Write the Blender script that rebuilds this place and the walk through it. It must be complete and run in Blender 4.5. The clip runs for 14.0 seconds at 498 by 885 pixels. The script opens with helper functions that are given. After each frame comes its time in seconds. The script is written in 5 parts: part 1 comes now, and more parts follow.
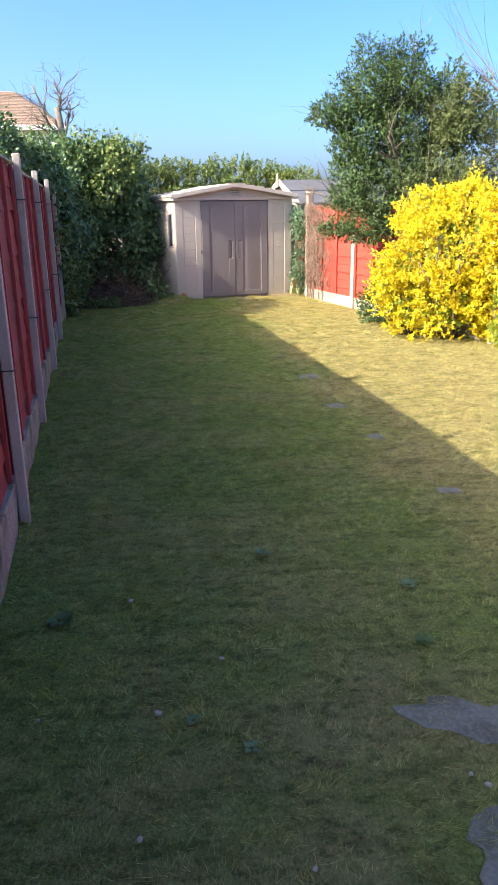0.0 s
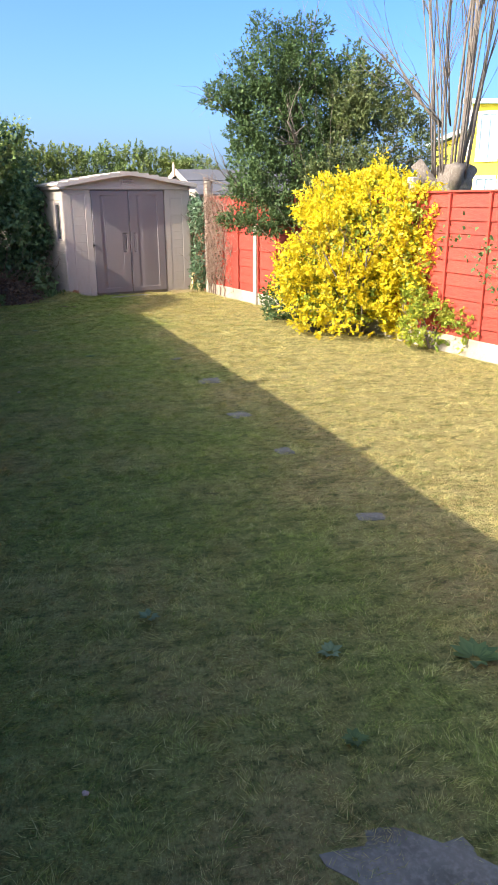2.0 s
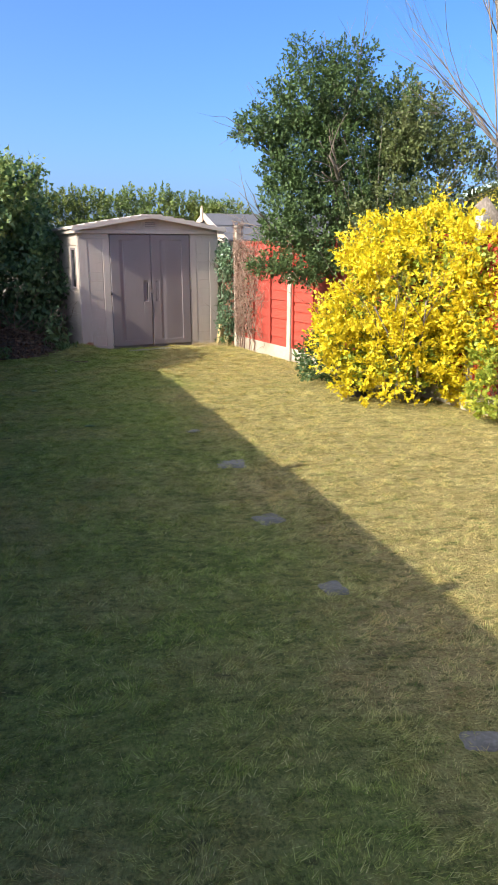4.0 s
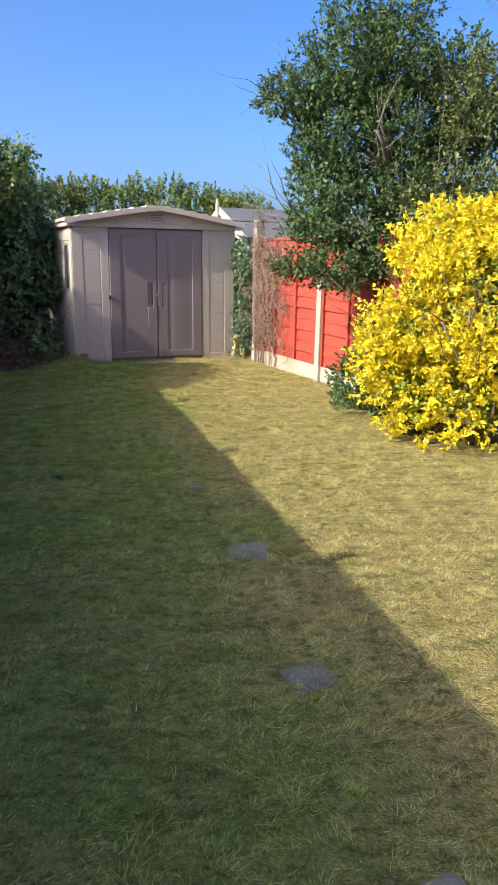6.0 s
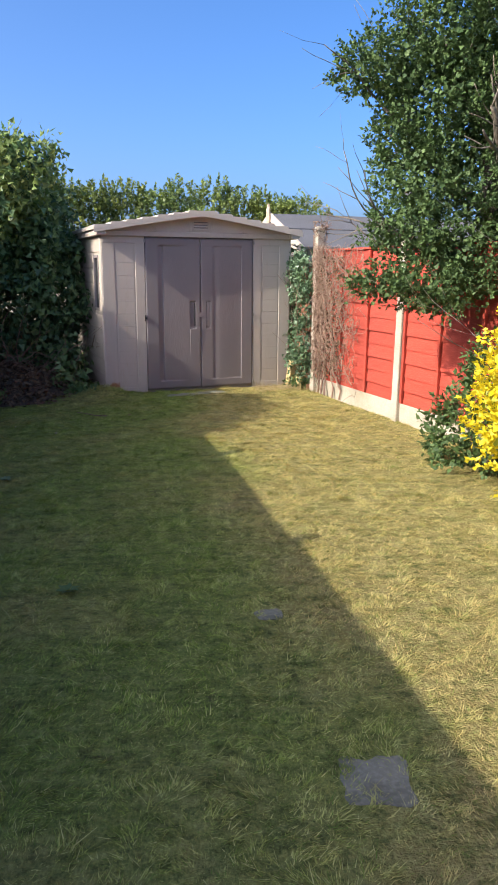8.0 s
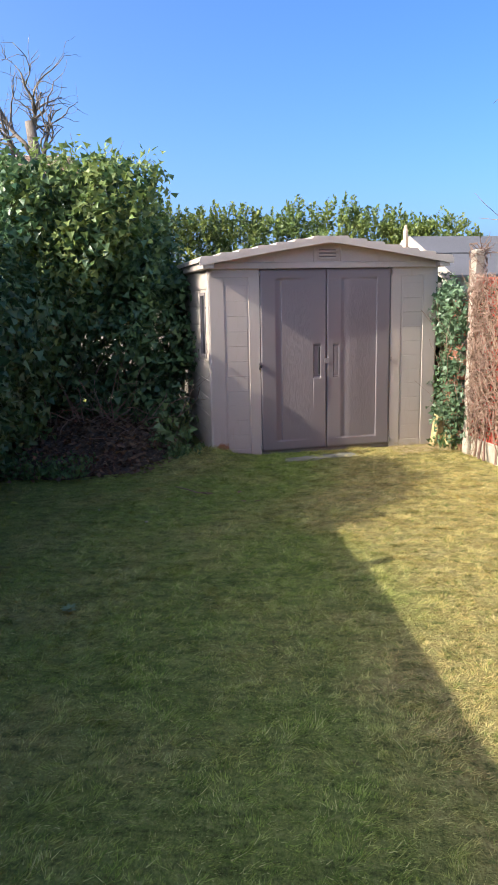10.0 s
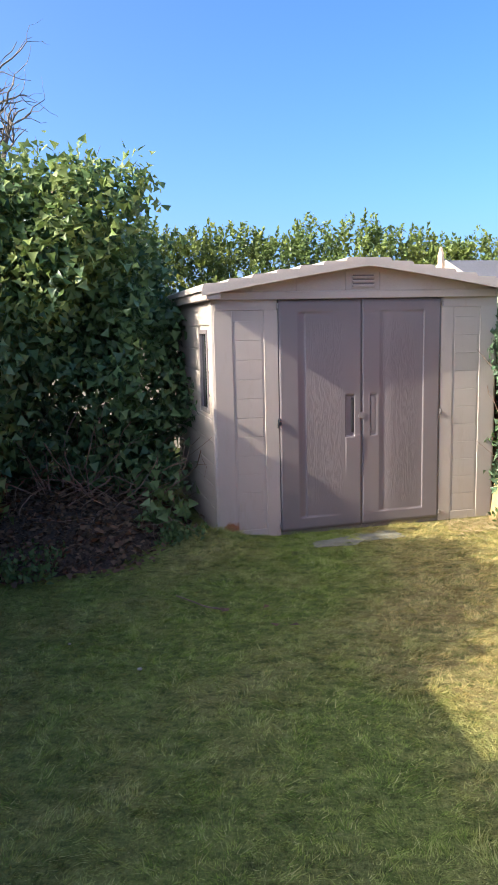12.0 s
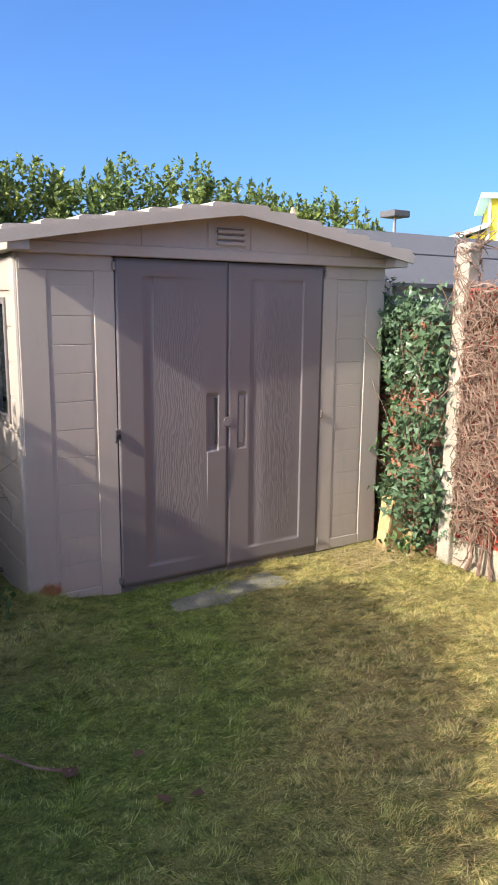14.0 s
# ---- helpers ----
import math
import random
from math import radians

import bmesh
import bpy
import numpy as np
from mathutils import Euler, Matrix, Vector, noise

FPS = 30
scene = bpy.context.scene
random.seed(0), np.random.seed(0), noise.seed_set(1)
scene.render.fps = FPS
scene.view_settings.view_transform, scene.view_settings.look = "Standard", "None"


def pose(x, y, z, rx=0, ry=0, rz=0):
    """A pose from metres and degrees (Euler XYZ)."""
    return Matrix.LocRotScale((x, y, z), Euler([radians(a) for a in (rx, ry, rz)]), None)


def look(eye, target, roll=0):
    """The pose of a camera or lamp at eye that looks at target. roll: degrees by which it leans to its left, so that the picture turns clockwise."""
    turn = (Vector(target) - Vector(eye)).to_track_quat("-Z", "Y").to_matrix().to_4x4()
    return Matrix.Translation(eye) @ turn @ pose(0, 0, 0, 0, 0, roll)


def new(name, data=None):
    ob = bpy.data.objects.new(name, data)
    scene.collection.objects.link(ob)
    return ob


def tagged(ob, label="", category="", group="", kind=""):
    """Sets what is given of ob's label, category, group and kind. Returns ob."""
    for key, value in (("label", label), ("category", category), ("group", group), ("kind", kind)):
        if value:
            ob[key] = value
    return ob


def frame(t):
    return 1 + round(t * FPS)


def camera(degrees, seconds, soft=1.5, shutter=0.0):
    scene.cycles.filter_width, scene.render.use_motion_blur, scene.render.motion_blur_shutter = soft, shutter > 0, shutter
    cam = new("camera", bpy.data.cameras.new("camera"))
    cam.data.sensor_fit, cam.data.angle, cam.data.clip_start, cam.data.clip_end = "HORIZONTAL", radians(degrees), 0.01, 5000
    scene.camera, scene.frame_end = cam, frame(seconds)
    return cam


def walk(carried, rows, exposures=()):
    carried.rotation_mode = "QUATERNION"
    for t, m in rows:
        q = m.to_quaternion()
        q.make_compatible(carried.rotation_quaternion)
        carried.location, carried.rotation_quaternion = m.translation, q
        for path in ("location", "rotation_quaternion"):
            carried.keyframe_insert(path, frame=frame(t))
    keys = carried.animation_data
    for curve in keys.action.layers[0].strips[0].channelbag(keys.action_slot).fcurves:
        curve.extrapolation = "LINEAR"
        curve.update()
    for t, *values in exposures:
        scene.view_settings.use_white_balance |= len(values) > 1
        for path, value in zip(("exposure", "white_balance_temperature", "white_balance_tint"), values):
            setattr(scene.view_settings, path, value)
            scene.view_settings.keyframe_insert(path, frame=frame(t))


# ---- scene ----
cam = camera(38.0, 14.0)
PATH = [
    (0, (3.412, 1.351, 1.778), (3.512, 3.25, 1.16), -0.9),
    (0.5, (3.478, 1.399, 1.778), (3.619, 3.297, 1.163), -1.1),
    (1, (3.529, 1.514, 1.763), (3.75, 3.397, 1.126), -0.6),
    (1.5, (3.548, 1.807, 1.714), (3.869, 3.672, 1.068), 0.3),
    (2, (3.597, 2.129, 1.683), (3.941, 3.995, 1.052), -0.5),
    (2.5, (3.704, 2.523, 1.666), (3.975, 4.411, 1.066), -1.4),
    (3, (3.726, 2.836, 1.631), (3.98, 4.737, 1.063), -0.7),
    (5.5, (4.064, 5.117, 1.563), (4.355, 7.042, 1.106), 0.3),
    (6, (4.04, 5.5, 1.52), (4.277, 7.423, 1.026), 0.7),
    (6.5, (4.034, 5.947, 1.543), (4.231, 7.872, 1.039), 0.0),
    (7, (4.055, 6.35, 1.546), (4.243, 8.286, 1.081), 0.2),
    (7.5, (4.002, 6.802, 1.515), (4.152, 8.745, 1.063), 0.8),
    (8, (3.938, 7.174, 1.552), (4.081, 9.113, 1.084), 0.4),
    (8.5, (3.936, 7.635, 1.53), (4.052, 9.579, 1.077), -0.3),
    (9, (3.925, 8.054, 1.56), (3.925, 9.999, 1.095), -0.6),
    (11.5, (3.455, 10.167, 1.721), (3.237, 12.137, 1.454), -1.4),
    (12, (3.344, 10.588, 1.717), (3.25, 12.56, 1.401), -1.4),
    (12.5, (3.304, 11.059, 1.68), (3.381, 13.022, 1.307), 0.3),
    (13, (3.193, 11.432, 1.685), (3.48, 13.37, 1.282), 0.1),
    (13.5, (3.072, 11.924, 1.723), (3.441, 13.851, 1.335), -0.6),
    (14, (2.966, 12.336, 1.684), (3.488, 14.229, 1.305), 0.6),
]
walk(cam, [(t, look(eye, target, roll)) for t, eye, target, roll in PATH], [(0.0, 2.12, 6700, 10), (2.0, 1.92, 6650, 10), (3.2, 1.75, 6600, 10), (5.3, 1.5, 6550, 10), (6.2, 1.48, 6500, 10), (9.0, 1.54, 6500, 10), (11.3, 1.95, 6550, 10), (12.4, 1.85, 6550, 10), (13.2, 1.62, 6500, 10), (14.0, 1.56, 6500, 10)])

# ---- light ----
SUN_TO = Vector((3.15, 1.42, -2.25)).normalized()          # the way the sunlight travels
world = bpy.data.worlds.new("world")
scene.world = world
world.use_nodes = True
wn, wl = world.node_tree.nodes, world.node_tree.links
sky = wn.new("ShaderNodeTexSky")
sky.sky_type, sky.sun_disc = "NISHITA", False
sky.sun_elevation = math.asin(-SUN_TO.z)
sky.sun_rotation = math.atan2(-SUN_TO.x, -SUN_TO.y)
sky.air_density, sky.dust_density, sky.ozone_density = 0.55, 4.0, 4.4
tone = wn.new("ShaderNodeHueSaturation")
tone.inputs["Saturation"].default_value = 1.22
tone.inputs["Hue"].default_value = 0.501
wl.new(sky.outputs["Color"], tone.inputs["Color"])
wl.new(tone.outputs["Color"], wn["Background"].inputs["Color"])
wn["Background"].inputs["Strength"].default_value = 0.135
sun = new("sun", bpy.data.lights.new("sun", "SUN"))
sun.data.energy, sun.data.angle, sun.data.color = 2.6, radians(0.5), (1.0, 0.91, 0.78)
sun.matrix_world = look((-20, -8, 14), Vector((-20, -8, 14)) + SUN_TO)


# ---- materials ----
def mix_rgb(nt, fac, a, b):
    m = nt.nodes.new("ShaderNodeMix")
    m.data_type = "RGBA"
    for sock, v in ((m.inputs["Factor"], fac), (m.inputs[6], a), (m.inputs[7], b)):
        if isinstance(v, bpy.types.NodeSocket):
            nt.links.new(v, sock)
        elif sock.type == "RGBA":
            sock.default_value = (*v, 1)
        else:
            sock.default_value = v
    return m.outputs[2]


def ramp(nt, src, lo, hi):
    m = nt.nodes.new("ShaderNodeMapRange")
    m.inputs["From Min"].default_value, m.inputs["From Max"].default_value = lo, hi
    nt.links.new(src, m.inputs["Value"])
    return m.outputs["Result"]


def ramp_between(nt, src, lo, hi, top):
    m = nt.nodes.new("ShaderNodeMapRange")
    m.inputs["From Min"].default_value, m.inputs["From Max"].default_value, m.inputs["To Max"].default_value = lo, hi, top
    nt.links.new(src, m.inputs["Value"])
    return m.outputs["Result"]


def noise_tex(nt, scale, detail=4, stretch=(1, 1, 1), rough=0.55):
    co, mp, tx = (nt.nodes.new("ShaderNode" + k) for k in ("TexCoord", "Mapping", "TexNoise"))
    nt.links.new(co.outputs["Object"], mp.inputs["Vector"])
    nt.links.new(mp.outputs["Vector"], tx.inputs["Vector"])
    mp.inputs["Scale"].default_value = stretch
    tx.inputs["Scale"].default_value, tx.inputs["Detail"].default_value, tx.inputs["Roughness"].default_value = scale, detail, rough
    return tx.outputs["Fac"]


def start_mat(name):
    m = bpy.data.materials.new(name)
    m.use_nodes = True
    return m, m.node_tree, m.node_tree.nodes["Principled BSDF"]


def surface(name, base, dark, light, fine=40, coarse=2.5, stretch=(1, 1, 1), rough=0.8, bump=0.3, depth=0.004, stain=None, stain_scale=1.3, per_object=0.0, metal=0.0):
    """A solid surface: base colour varied by a coarse and a fine noise, with a fine relief, and stains of a third colour."""
    m, nt, p = start_mat(name)
    fine_n, coarse_n = noise_tex(nt, fine, 5, stretch), noise_tex(nt, coarse, 4)
    c = mix_rgb(nt, ramp(nt, coarse_n, 0.35, 0.7), base, dark)
    c = mix_rgb(nt, ramp(nt, fine_n, 0.45, 0.8), c, light)
    if stain:
        c = mix_rgb(nt, ramp(nt, noise_tex(nt, stain_scale, 6, rough=0.7), 0.53, 0.72), c, stain)
    if per_object:
        info = nt.nodes.new("ShaderNodeObjectInfo")
        hsv = nt.nodes.new("ShaderNodeHueSaturation")
        nt.links.new(ramp_to(nt, info.outputs["Random"], 1 - per_object, 1 + per_object), hsv.inputs["Value"])
        nt.links.new(c, hsv.inputs["Color"])
        c = hsv.outputs["Color"]
    nt.links.new(c, p.inputs["Base Color"])
    p.inputs["Roughness"].default_value, p.inputs["Metallic"].default_value = rough, metal
    b = nt.nodes.new("ShaderNodeBump")
    b.inputs["Strength"].default_value, b.inputs["Distance"].default_value = bump, depth
    nt.links.new(fine_n, b.inputs["Height"])
    nt.links.new(b.outputs["Normal"], p.inputs["Normal"])
    return m


def ramp_to(nt, src, lo, hi):
    m = nt.nodes.new("ShaderNodeMapRange")
    m.inputs["To Min"].default_value, m.inputs["To Max"].default_value = lo, hi
    nt.links.new(src, m.inputs["Value"])
    return m.outputs["Result"]


def leaf_mat(name, a, b, c, rough=0.4, through_light=0.25, patch=3.0):
    """Leaves: each leaf takes a shade between a and b, patches of the plant tend to c; some light passes through."""
    m, nt, p = start_mat(name)
    at = nt.nodes.new("ShaderNodeAttribute")
    at.attribute_name = "shade"
    col = mix_rgb(nt, at.outputs["Fac"], a, b)
    col = mix_rgb(nt, ramp(nt, noise_tex(nt, patch, 3), 0.5, 0.75), col, c)
    nt.links.new(col, p.inputs["Base Color"])
    p.inputs["Roughness"].default_value, p.inputs["Specular IOR Level"].default_value = rough, 0.32
    tr, mx = nt.nodes.new("ShaderNodeBsdfTranslucent"), nt.nodes.new("ShaderNodeMixShader")
    nt.links.new(col, tr.inputs["Color"])
    mx.inputs[0].default_value = through_light
    nt.links.new(p.outputs[0], mx.inputs[1])
    nt.links.new(tr.outputs[0], mx.inputs[2])
    nt.links.new(mx.outputs[0], nt.nodes["Material Output"].inputs["Surface"])
    return m


def turf_colour(nt, blades):
    """Mown turf: green and straw in patches, drier and coloured paler towards the sunlit side."""
    co, sep = nt.nodes.new("ShaderNodeTexCoord"), nt.nodes.new("ShaderNodeSeparateXYZ")
    nt.links.new(co.outputs["Object"], sep.inputs[0])
    # straw ramp follows the fence's shadow edge: dry turf plus sunlight put into colour
    sunlit_side = nt.nodes.new("ShaderNodeMath")
    sunlit_side.operation = "MULTIPLY_ADD"
    nt.links.new(sep.outputs["Y"], sunlit_side.inputs[0])
    sunlit_side.inputs[1].default_value = 0.09
    nt.links.new(sep.outputs["X"], sunlit_side.inputs[2])
    dry = ramp(nt, sunlit_side.outputs[0], 4.95, 5.85)
    n1, n2 = noise_tex(nt, 0.9, 5, rough=0.65), noise_tex(nt, 6.0, 4)
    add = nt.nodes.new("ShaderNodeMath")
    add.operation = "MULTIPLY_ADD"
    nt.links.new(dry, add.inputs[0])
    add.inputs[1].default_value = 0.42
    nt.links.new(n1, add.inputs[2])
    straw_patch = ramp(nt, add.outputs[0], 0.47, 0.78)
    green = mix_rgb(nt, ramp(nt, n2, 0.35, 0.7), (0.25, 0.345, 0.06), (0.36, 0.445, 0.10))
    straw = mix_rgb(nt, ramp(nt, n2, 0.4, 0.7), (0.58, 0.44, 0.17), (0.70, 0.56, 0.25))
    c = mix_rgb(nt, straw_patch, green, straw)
    worn = mix_rgb(nt, ramp(nt, n1, 0.35, 0.6), c, (0.47, 0.36, 0.16))
    c = mix_rgb(nt, ramp_between(nt, sep.outputs["Y"], 4.9, 3.2, 0.85), c, worn)
    streak = noise_tex(nt, 5.5, 6, (0.55, 1.5, 1), 0.72)
    c = mix_rgb(nt, ramp_between(nt, streak, 0.49, 0.36, 0.6), c, (0.075, 0.115, 0.022))
    # the dark mottle puts the self-shadow of grass tufts into the colour
    mottle = noise_tex(nt, 17, 6, (0.8, 1.2, 1), 0.75)
    c = mix_rgb(nt, ramp_between(nt, mottle, 0.49, 0.39, 0.72), c, (0.06, 0.095, 0.018))
    c = mix_rgb(nt, ramp_between(nt, mottle, 0.53, 0.66, 0.65), c, (0.54, 0.56, 0.20))
    c = mix_rgb(nt, ramp_between(nt, streak, 0.54, 0.70, 0.5), c, (0.46, 0.50, 0.15))
    if blades:
        at = nt.nodes.new("ShaderNodeAttribute")
        at.attribute_name = "shade"
        c = mix_rgb(nt, ramp(nt, at.outputs["Fac"], 0.80, 1.0), c, (0.56, 0.54, 0.22))
        c = mix_rgb(nt, ramp(nt, at.outputs["Fac"], 0.34, 0.0), c, (0.12, 0.20, 0.03))
    else:
        thatch = mix_rgb(nt, ramp(nt, noise_tex(nt, 90, 4, (1, 0.5, 1), 0.75), 0.38, 0.66), (0.03, 0.036, 0.012), (0.20, 0.21, 0.07))
        c = mix_rgb(nt, 0.62, c, thatch)
        c = mix_rgb(nt, ramp(nt, noise_tex(nt, 3.1, 6, rough=0.7), 0.62, 0.75), c, (0.05, 0.038, 0.024))
    return c


def turf_mats():
    m, nt, p = start_mat("turf_soil")
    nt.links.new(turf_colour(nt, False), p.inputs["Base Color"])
    p.inputs["Roughness"].default_value, p.inputs["Specular IOR Level"].default_value = 0.95, 0.1
    b = nt.nodes.new("ShaderNodeBump")
    b.inputs["Strength"].default_value, b.inputs["Distance"].default_value = 1.0, 0.03
    nt.links.new(noise_tex(nt, 70, 5), b.inputs["Height"])
    nt.links.new(b.outputs["Normal"], p.inputs["Normal"])
    g, nt, p = start_mat("turf_blades")
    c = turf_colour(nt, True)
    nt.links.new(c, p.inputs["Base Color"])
    p.inputs["Roughness"].default_value, p.inputs["Specular IOR Level"].default_value = 0.75, 0.15
    tr, mx = nt.nodes.new("ShaderNodeBsdfTranslucent"), nt.nodes.new("ShaderNodeMixShader")
    nt.links.new(c, tr.inputs["Color"])
    mx.inputs[0].default_value = 0.3
    nt.links.new(p.outputs[0], mx.inputs[1])
    nt.links.new(tr.outputs[0], mx.inputs[2])
    nt.links.new(mx.outputs[0], nt.nodes["Material Output"].inputs["Surface"])
    return m, g


SOIL, BLADES = turf_mats()
MULCH = surface("leaf_litter", (0.075, 0.05, 0.035), (0.03, 0.022, 0.016), (0.16, 0.11, 0.07), fine=60, coarse=5, rough=0.95, bump=0.9, depth=0.03)
RED_OLD = surface("weathered_red_stain", (0.29, 0.034, 0.034), (0.20, 0.024, 0.026), (0.34, 0.07, 0.06), fine=30, stretch=(1, 12, 12), bump=0.35, stain=(0.22, 0.04, 0.04), per_object=0.16)
RED = surface("red_fence_stain", (0.37, 0.043, 0.022), (0.27, 0.030, 0.018), (0.45, 0.085, 0.05), fine=30, stretch=(1, 12, 12), bump=0.3, per_object=0.12, stain=(0.30, 0.05, 0.03))
GREY_WOOD = surface("grey_weathered_wood", (0.40, 0.35, 0.30), (0.27, 0.23, 0.19), (0.50, 0.45, 0.39), fine=35, stretch=(14, 14, 1), bump=0.5, stain=(0.12, 0.10, 0.08))
CONCRETE = surface("cream_concrete", (0.42, 0.375, 0.295), (0.29, 0.255, 0.19), (0.52, 0.47, 0.39), fine=90, coarse=3, bump=0.4, stain=(0.30, 0.27, 0.19))
OLD_WALL = surface("rough_mossy_render", (0.34, 0.31, 0.25), (0.13, 0.12, 0.09), (0.36, 0.33, 0.28), fine=22, coarse=4, bump=1.0, depth=0.03, stain=(0.08, 0.095, 0.04))
SLATE = surface("grey_paving", (0.18, 0.175, 0.13), (0.10, 0.10, 0.072), (0.25, 0.24, 0.19), fine=50, coarse=5, rough=0.92, bump=0.4, stain=(0.10, 0.095, 0.06), stain_scale=5)
CEMENT = surface("worn_grey_cement", (0.29, 0.27, 0.225), (0.17, 0.155, 0.12), (0.38, 0.36, 0.31), fine=35, coarse=3, rough=0.85, bump=0.6, depth=0.008, stain=(0.11, 0.085, 0.05), stain_scale=3.2)
BEIGE = surface("beige_plastic", (0.49, 0.43, 0.37), (0.42, 0.365, 0.305), (0.50, 0.44, 0.375), fine=55, coarse=1.5, stretch=(1, 1, 4), rough=0.5, bump=0.12, depth=0.002, stain=(0.43, 0.36, 0.29), stain_scale=2.2)
TAUPE = surface("taupe_plastic", (0.20, 0.175, 0.172), (0.18, 0.157, 0.156), (0.222, 0.198, 0.19), fine=55, coarse=1.5, rough=0.48, bump=0.10, depth=0.002)
DARK = surface("dark_rubber", (0.03, 0.03, 0.032), (0.02, 0.02, 0.02), (0.05, 0.05, 0.05), rough=0.6, bump=0.1)
STEEL = surface("dull_steel", (0.42, 0.40, 0.38), (0.22, 0.17, 0.13), (0.55, 0.54, 0.52), rough=0.45, metal=0.8, bump=0.1)
FELT = surface("grey_roof_felt", (0.105, 0.105, 0.115), (0.085, 0.085, 0.09), (0.15, 0.15, 0.155), fine=120, coarse=1.2, rough=0.95, bump=0.4)
CREAM_WOOD = surface("bleached_pale_wood", (0.52, 0.45, 0.37), (0.38, 0.32, 0.25), (0.62, 0.56, 0.48), fine=35, stretch=(1, 12, 12), bump=0.3)
BRICK = surface("orange_brick", (0.40, 0.16, 0.09), (0.26, 0.10, 0.06), (0.50, 0.25, 0.15), fine=60, coarse=9, bump=0.5, per_object=0.25)
MORTAR = surface("lime_mortar", (0.33, 0.30, 0.25), (0.2, 0.18, 0.15), (0.42, 0.39, 0.33), fine=80, bump=0.6)
SANDSTONE = surface("ochre_stone", (0.47, 0.34, 0.15), (0.33, 0.24, 0.11), (0.58, 0.46, 0.25), fine=40, coarse=6, bump=0.5)
BARK = surface("grey_brown_bark", (0.17, 0.14, 0.105), (0.09, 0.072, 0.055), (0.29, 0.25, 0.20), fine=26, stretch=(4, 4, 1), bump=0.8, depth=0.01, stain=(0.13, 0.14, 0.08))
POLE_BARK = surface("smooth_olive_bark", (0.165, 0.135, 0.105), (0.10, 0.08, 0.065), (0.24, 0.21, 0.17), fine=20, stretch=(5, 5, 1), bump=0.3)
TWIG = surface("dry_vine", (0.23, 0.145, 0.095), (0.14, 0.085, 0.06), (0.33, 0.23, 0.16), fine=30, coarse=6, bump=0.4)
CUT_WOOD = surface("sawn_wood_end", (0.50, 0.38, 0.27), (0.36, 0.26, 0.18), (0.58, 0.48, 0.37), fine=40, bump=0.3)
TILE = surface("brown_roof_tile", (0.40, 0.28, 0.20), (0.30, 0.20, 0.14), (0.48, 0.36, 0.27), fine=40, coarse=4, bump=0.4, per_object=0.15)
WHITE = surface("white_render", (0.74, 0.73, 0.70), (0.66, 0.65, 0.62), (0.79, 0.78, 0.75), fine=50, bump=0.15)
YELLOW_WALL = surface("yellow_render", (0.75, 0.62, 0.05), (0.68, 0.55, 0.04), (0.8, 0.68, 0.1), fine=50, bump=0.1)
PALE_BLUE = surface("pale_blue_paint", (0.50, 0.68, 0.74), (0.45, 0.62, 0.68), (0.58, 0.74, 0.79), fine=50, bump=0.1)
LEAF_HOLLY = leaf_mat("dark_evergreen_leaf", (0.042, 0.082, 0.026), (0.105, 0.165, 0.05), (0.075, 0.125, 0.03), rough=0.62, through_light=0.2)
LEAF_PRIVET = leaf_mat("olive_leaf", (0.07, 0.10, 0.03), (0.15, 0.18, 0.06), (0.11, 0.12, 0.045), rough=0.45)
LEAF_IVY = leaf_mat("ivy_leaf", (0.035, 0.09, 0.038), (0.15, 0.235, 0.09), (0.16, 0.23, 0.07), rough=0.35, through_light=0.2, patch=1.2)
LEAF_CLIMBER = leaf_mat("climbing_ivy_leaf", (0.075, 0.135, 0.07), (0.15, 0.225, 0.125), (0.12, 0.19, 0.085), rough=0.33, through_light=0.2, patch=4)
LEAF_STRAW = leaf_mat("dry_straw_leaf", (0.36, 0.27, 0.13), (0.55, 0.44, 0.25), (0.30, 0.27, 0.10), rough=0.7, through_light=0.2, patch=5)
VINE = surface("bare_vine_stem", (0.26, 0.165, 0.115), (0.15, 0.09, 0.065), (0.37, 0.26, 0.19), fine=30, coarse=9, bump=0.4)
LEAF_IVY_PALE = leaf_mat("variegated_ivy_leaf", (0.10, 0.17, 0.04), (0.28, 0.33, 0.11), (0.19, 0.26, 0.05), rough=0.45, through_light=0.3)
LEAF_LAUREL = leaf_mat("laurel_leaf", (0.09, 0.145, 0.04), (0.20, 0.26, 0.075), (0.30, 0.32, 0.06), rough=0.35, through_light=0.25, patch=1.1)
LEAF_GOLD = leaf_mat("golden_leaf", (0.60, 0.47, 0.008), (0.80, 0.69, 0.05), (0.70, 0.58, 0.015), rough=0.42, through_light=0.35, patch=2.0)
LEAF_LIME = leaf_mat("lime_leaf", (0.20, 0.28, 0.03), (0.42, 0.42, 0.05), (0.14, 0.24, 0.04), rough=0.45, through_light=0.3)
LEAF_DEAD = leaf_mat("fallen_brown_leaf", (0.06, 0.038, 0.022), (0.20, 0.125, 0.07), (0.12, 0.072, 0.042), rough=0.8, through_light=0.1)
LEAF_WEED = leaf_mat("weed_leaf", (0.07, 0.125, 0.04), (0.13, 0.20, 0.06), (0.10, 0.16, 0.06), rough=0.6)
LEAF_FROSTY = leaf_mat("grey_green_leaf", (0.13, 0.19, 0.09), (0.2, 0.28, 0.14), (0.15, 0.22, 0.10), rough=0.75)


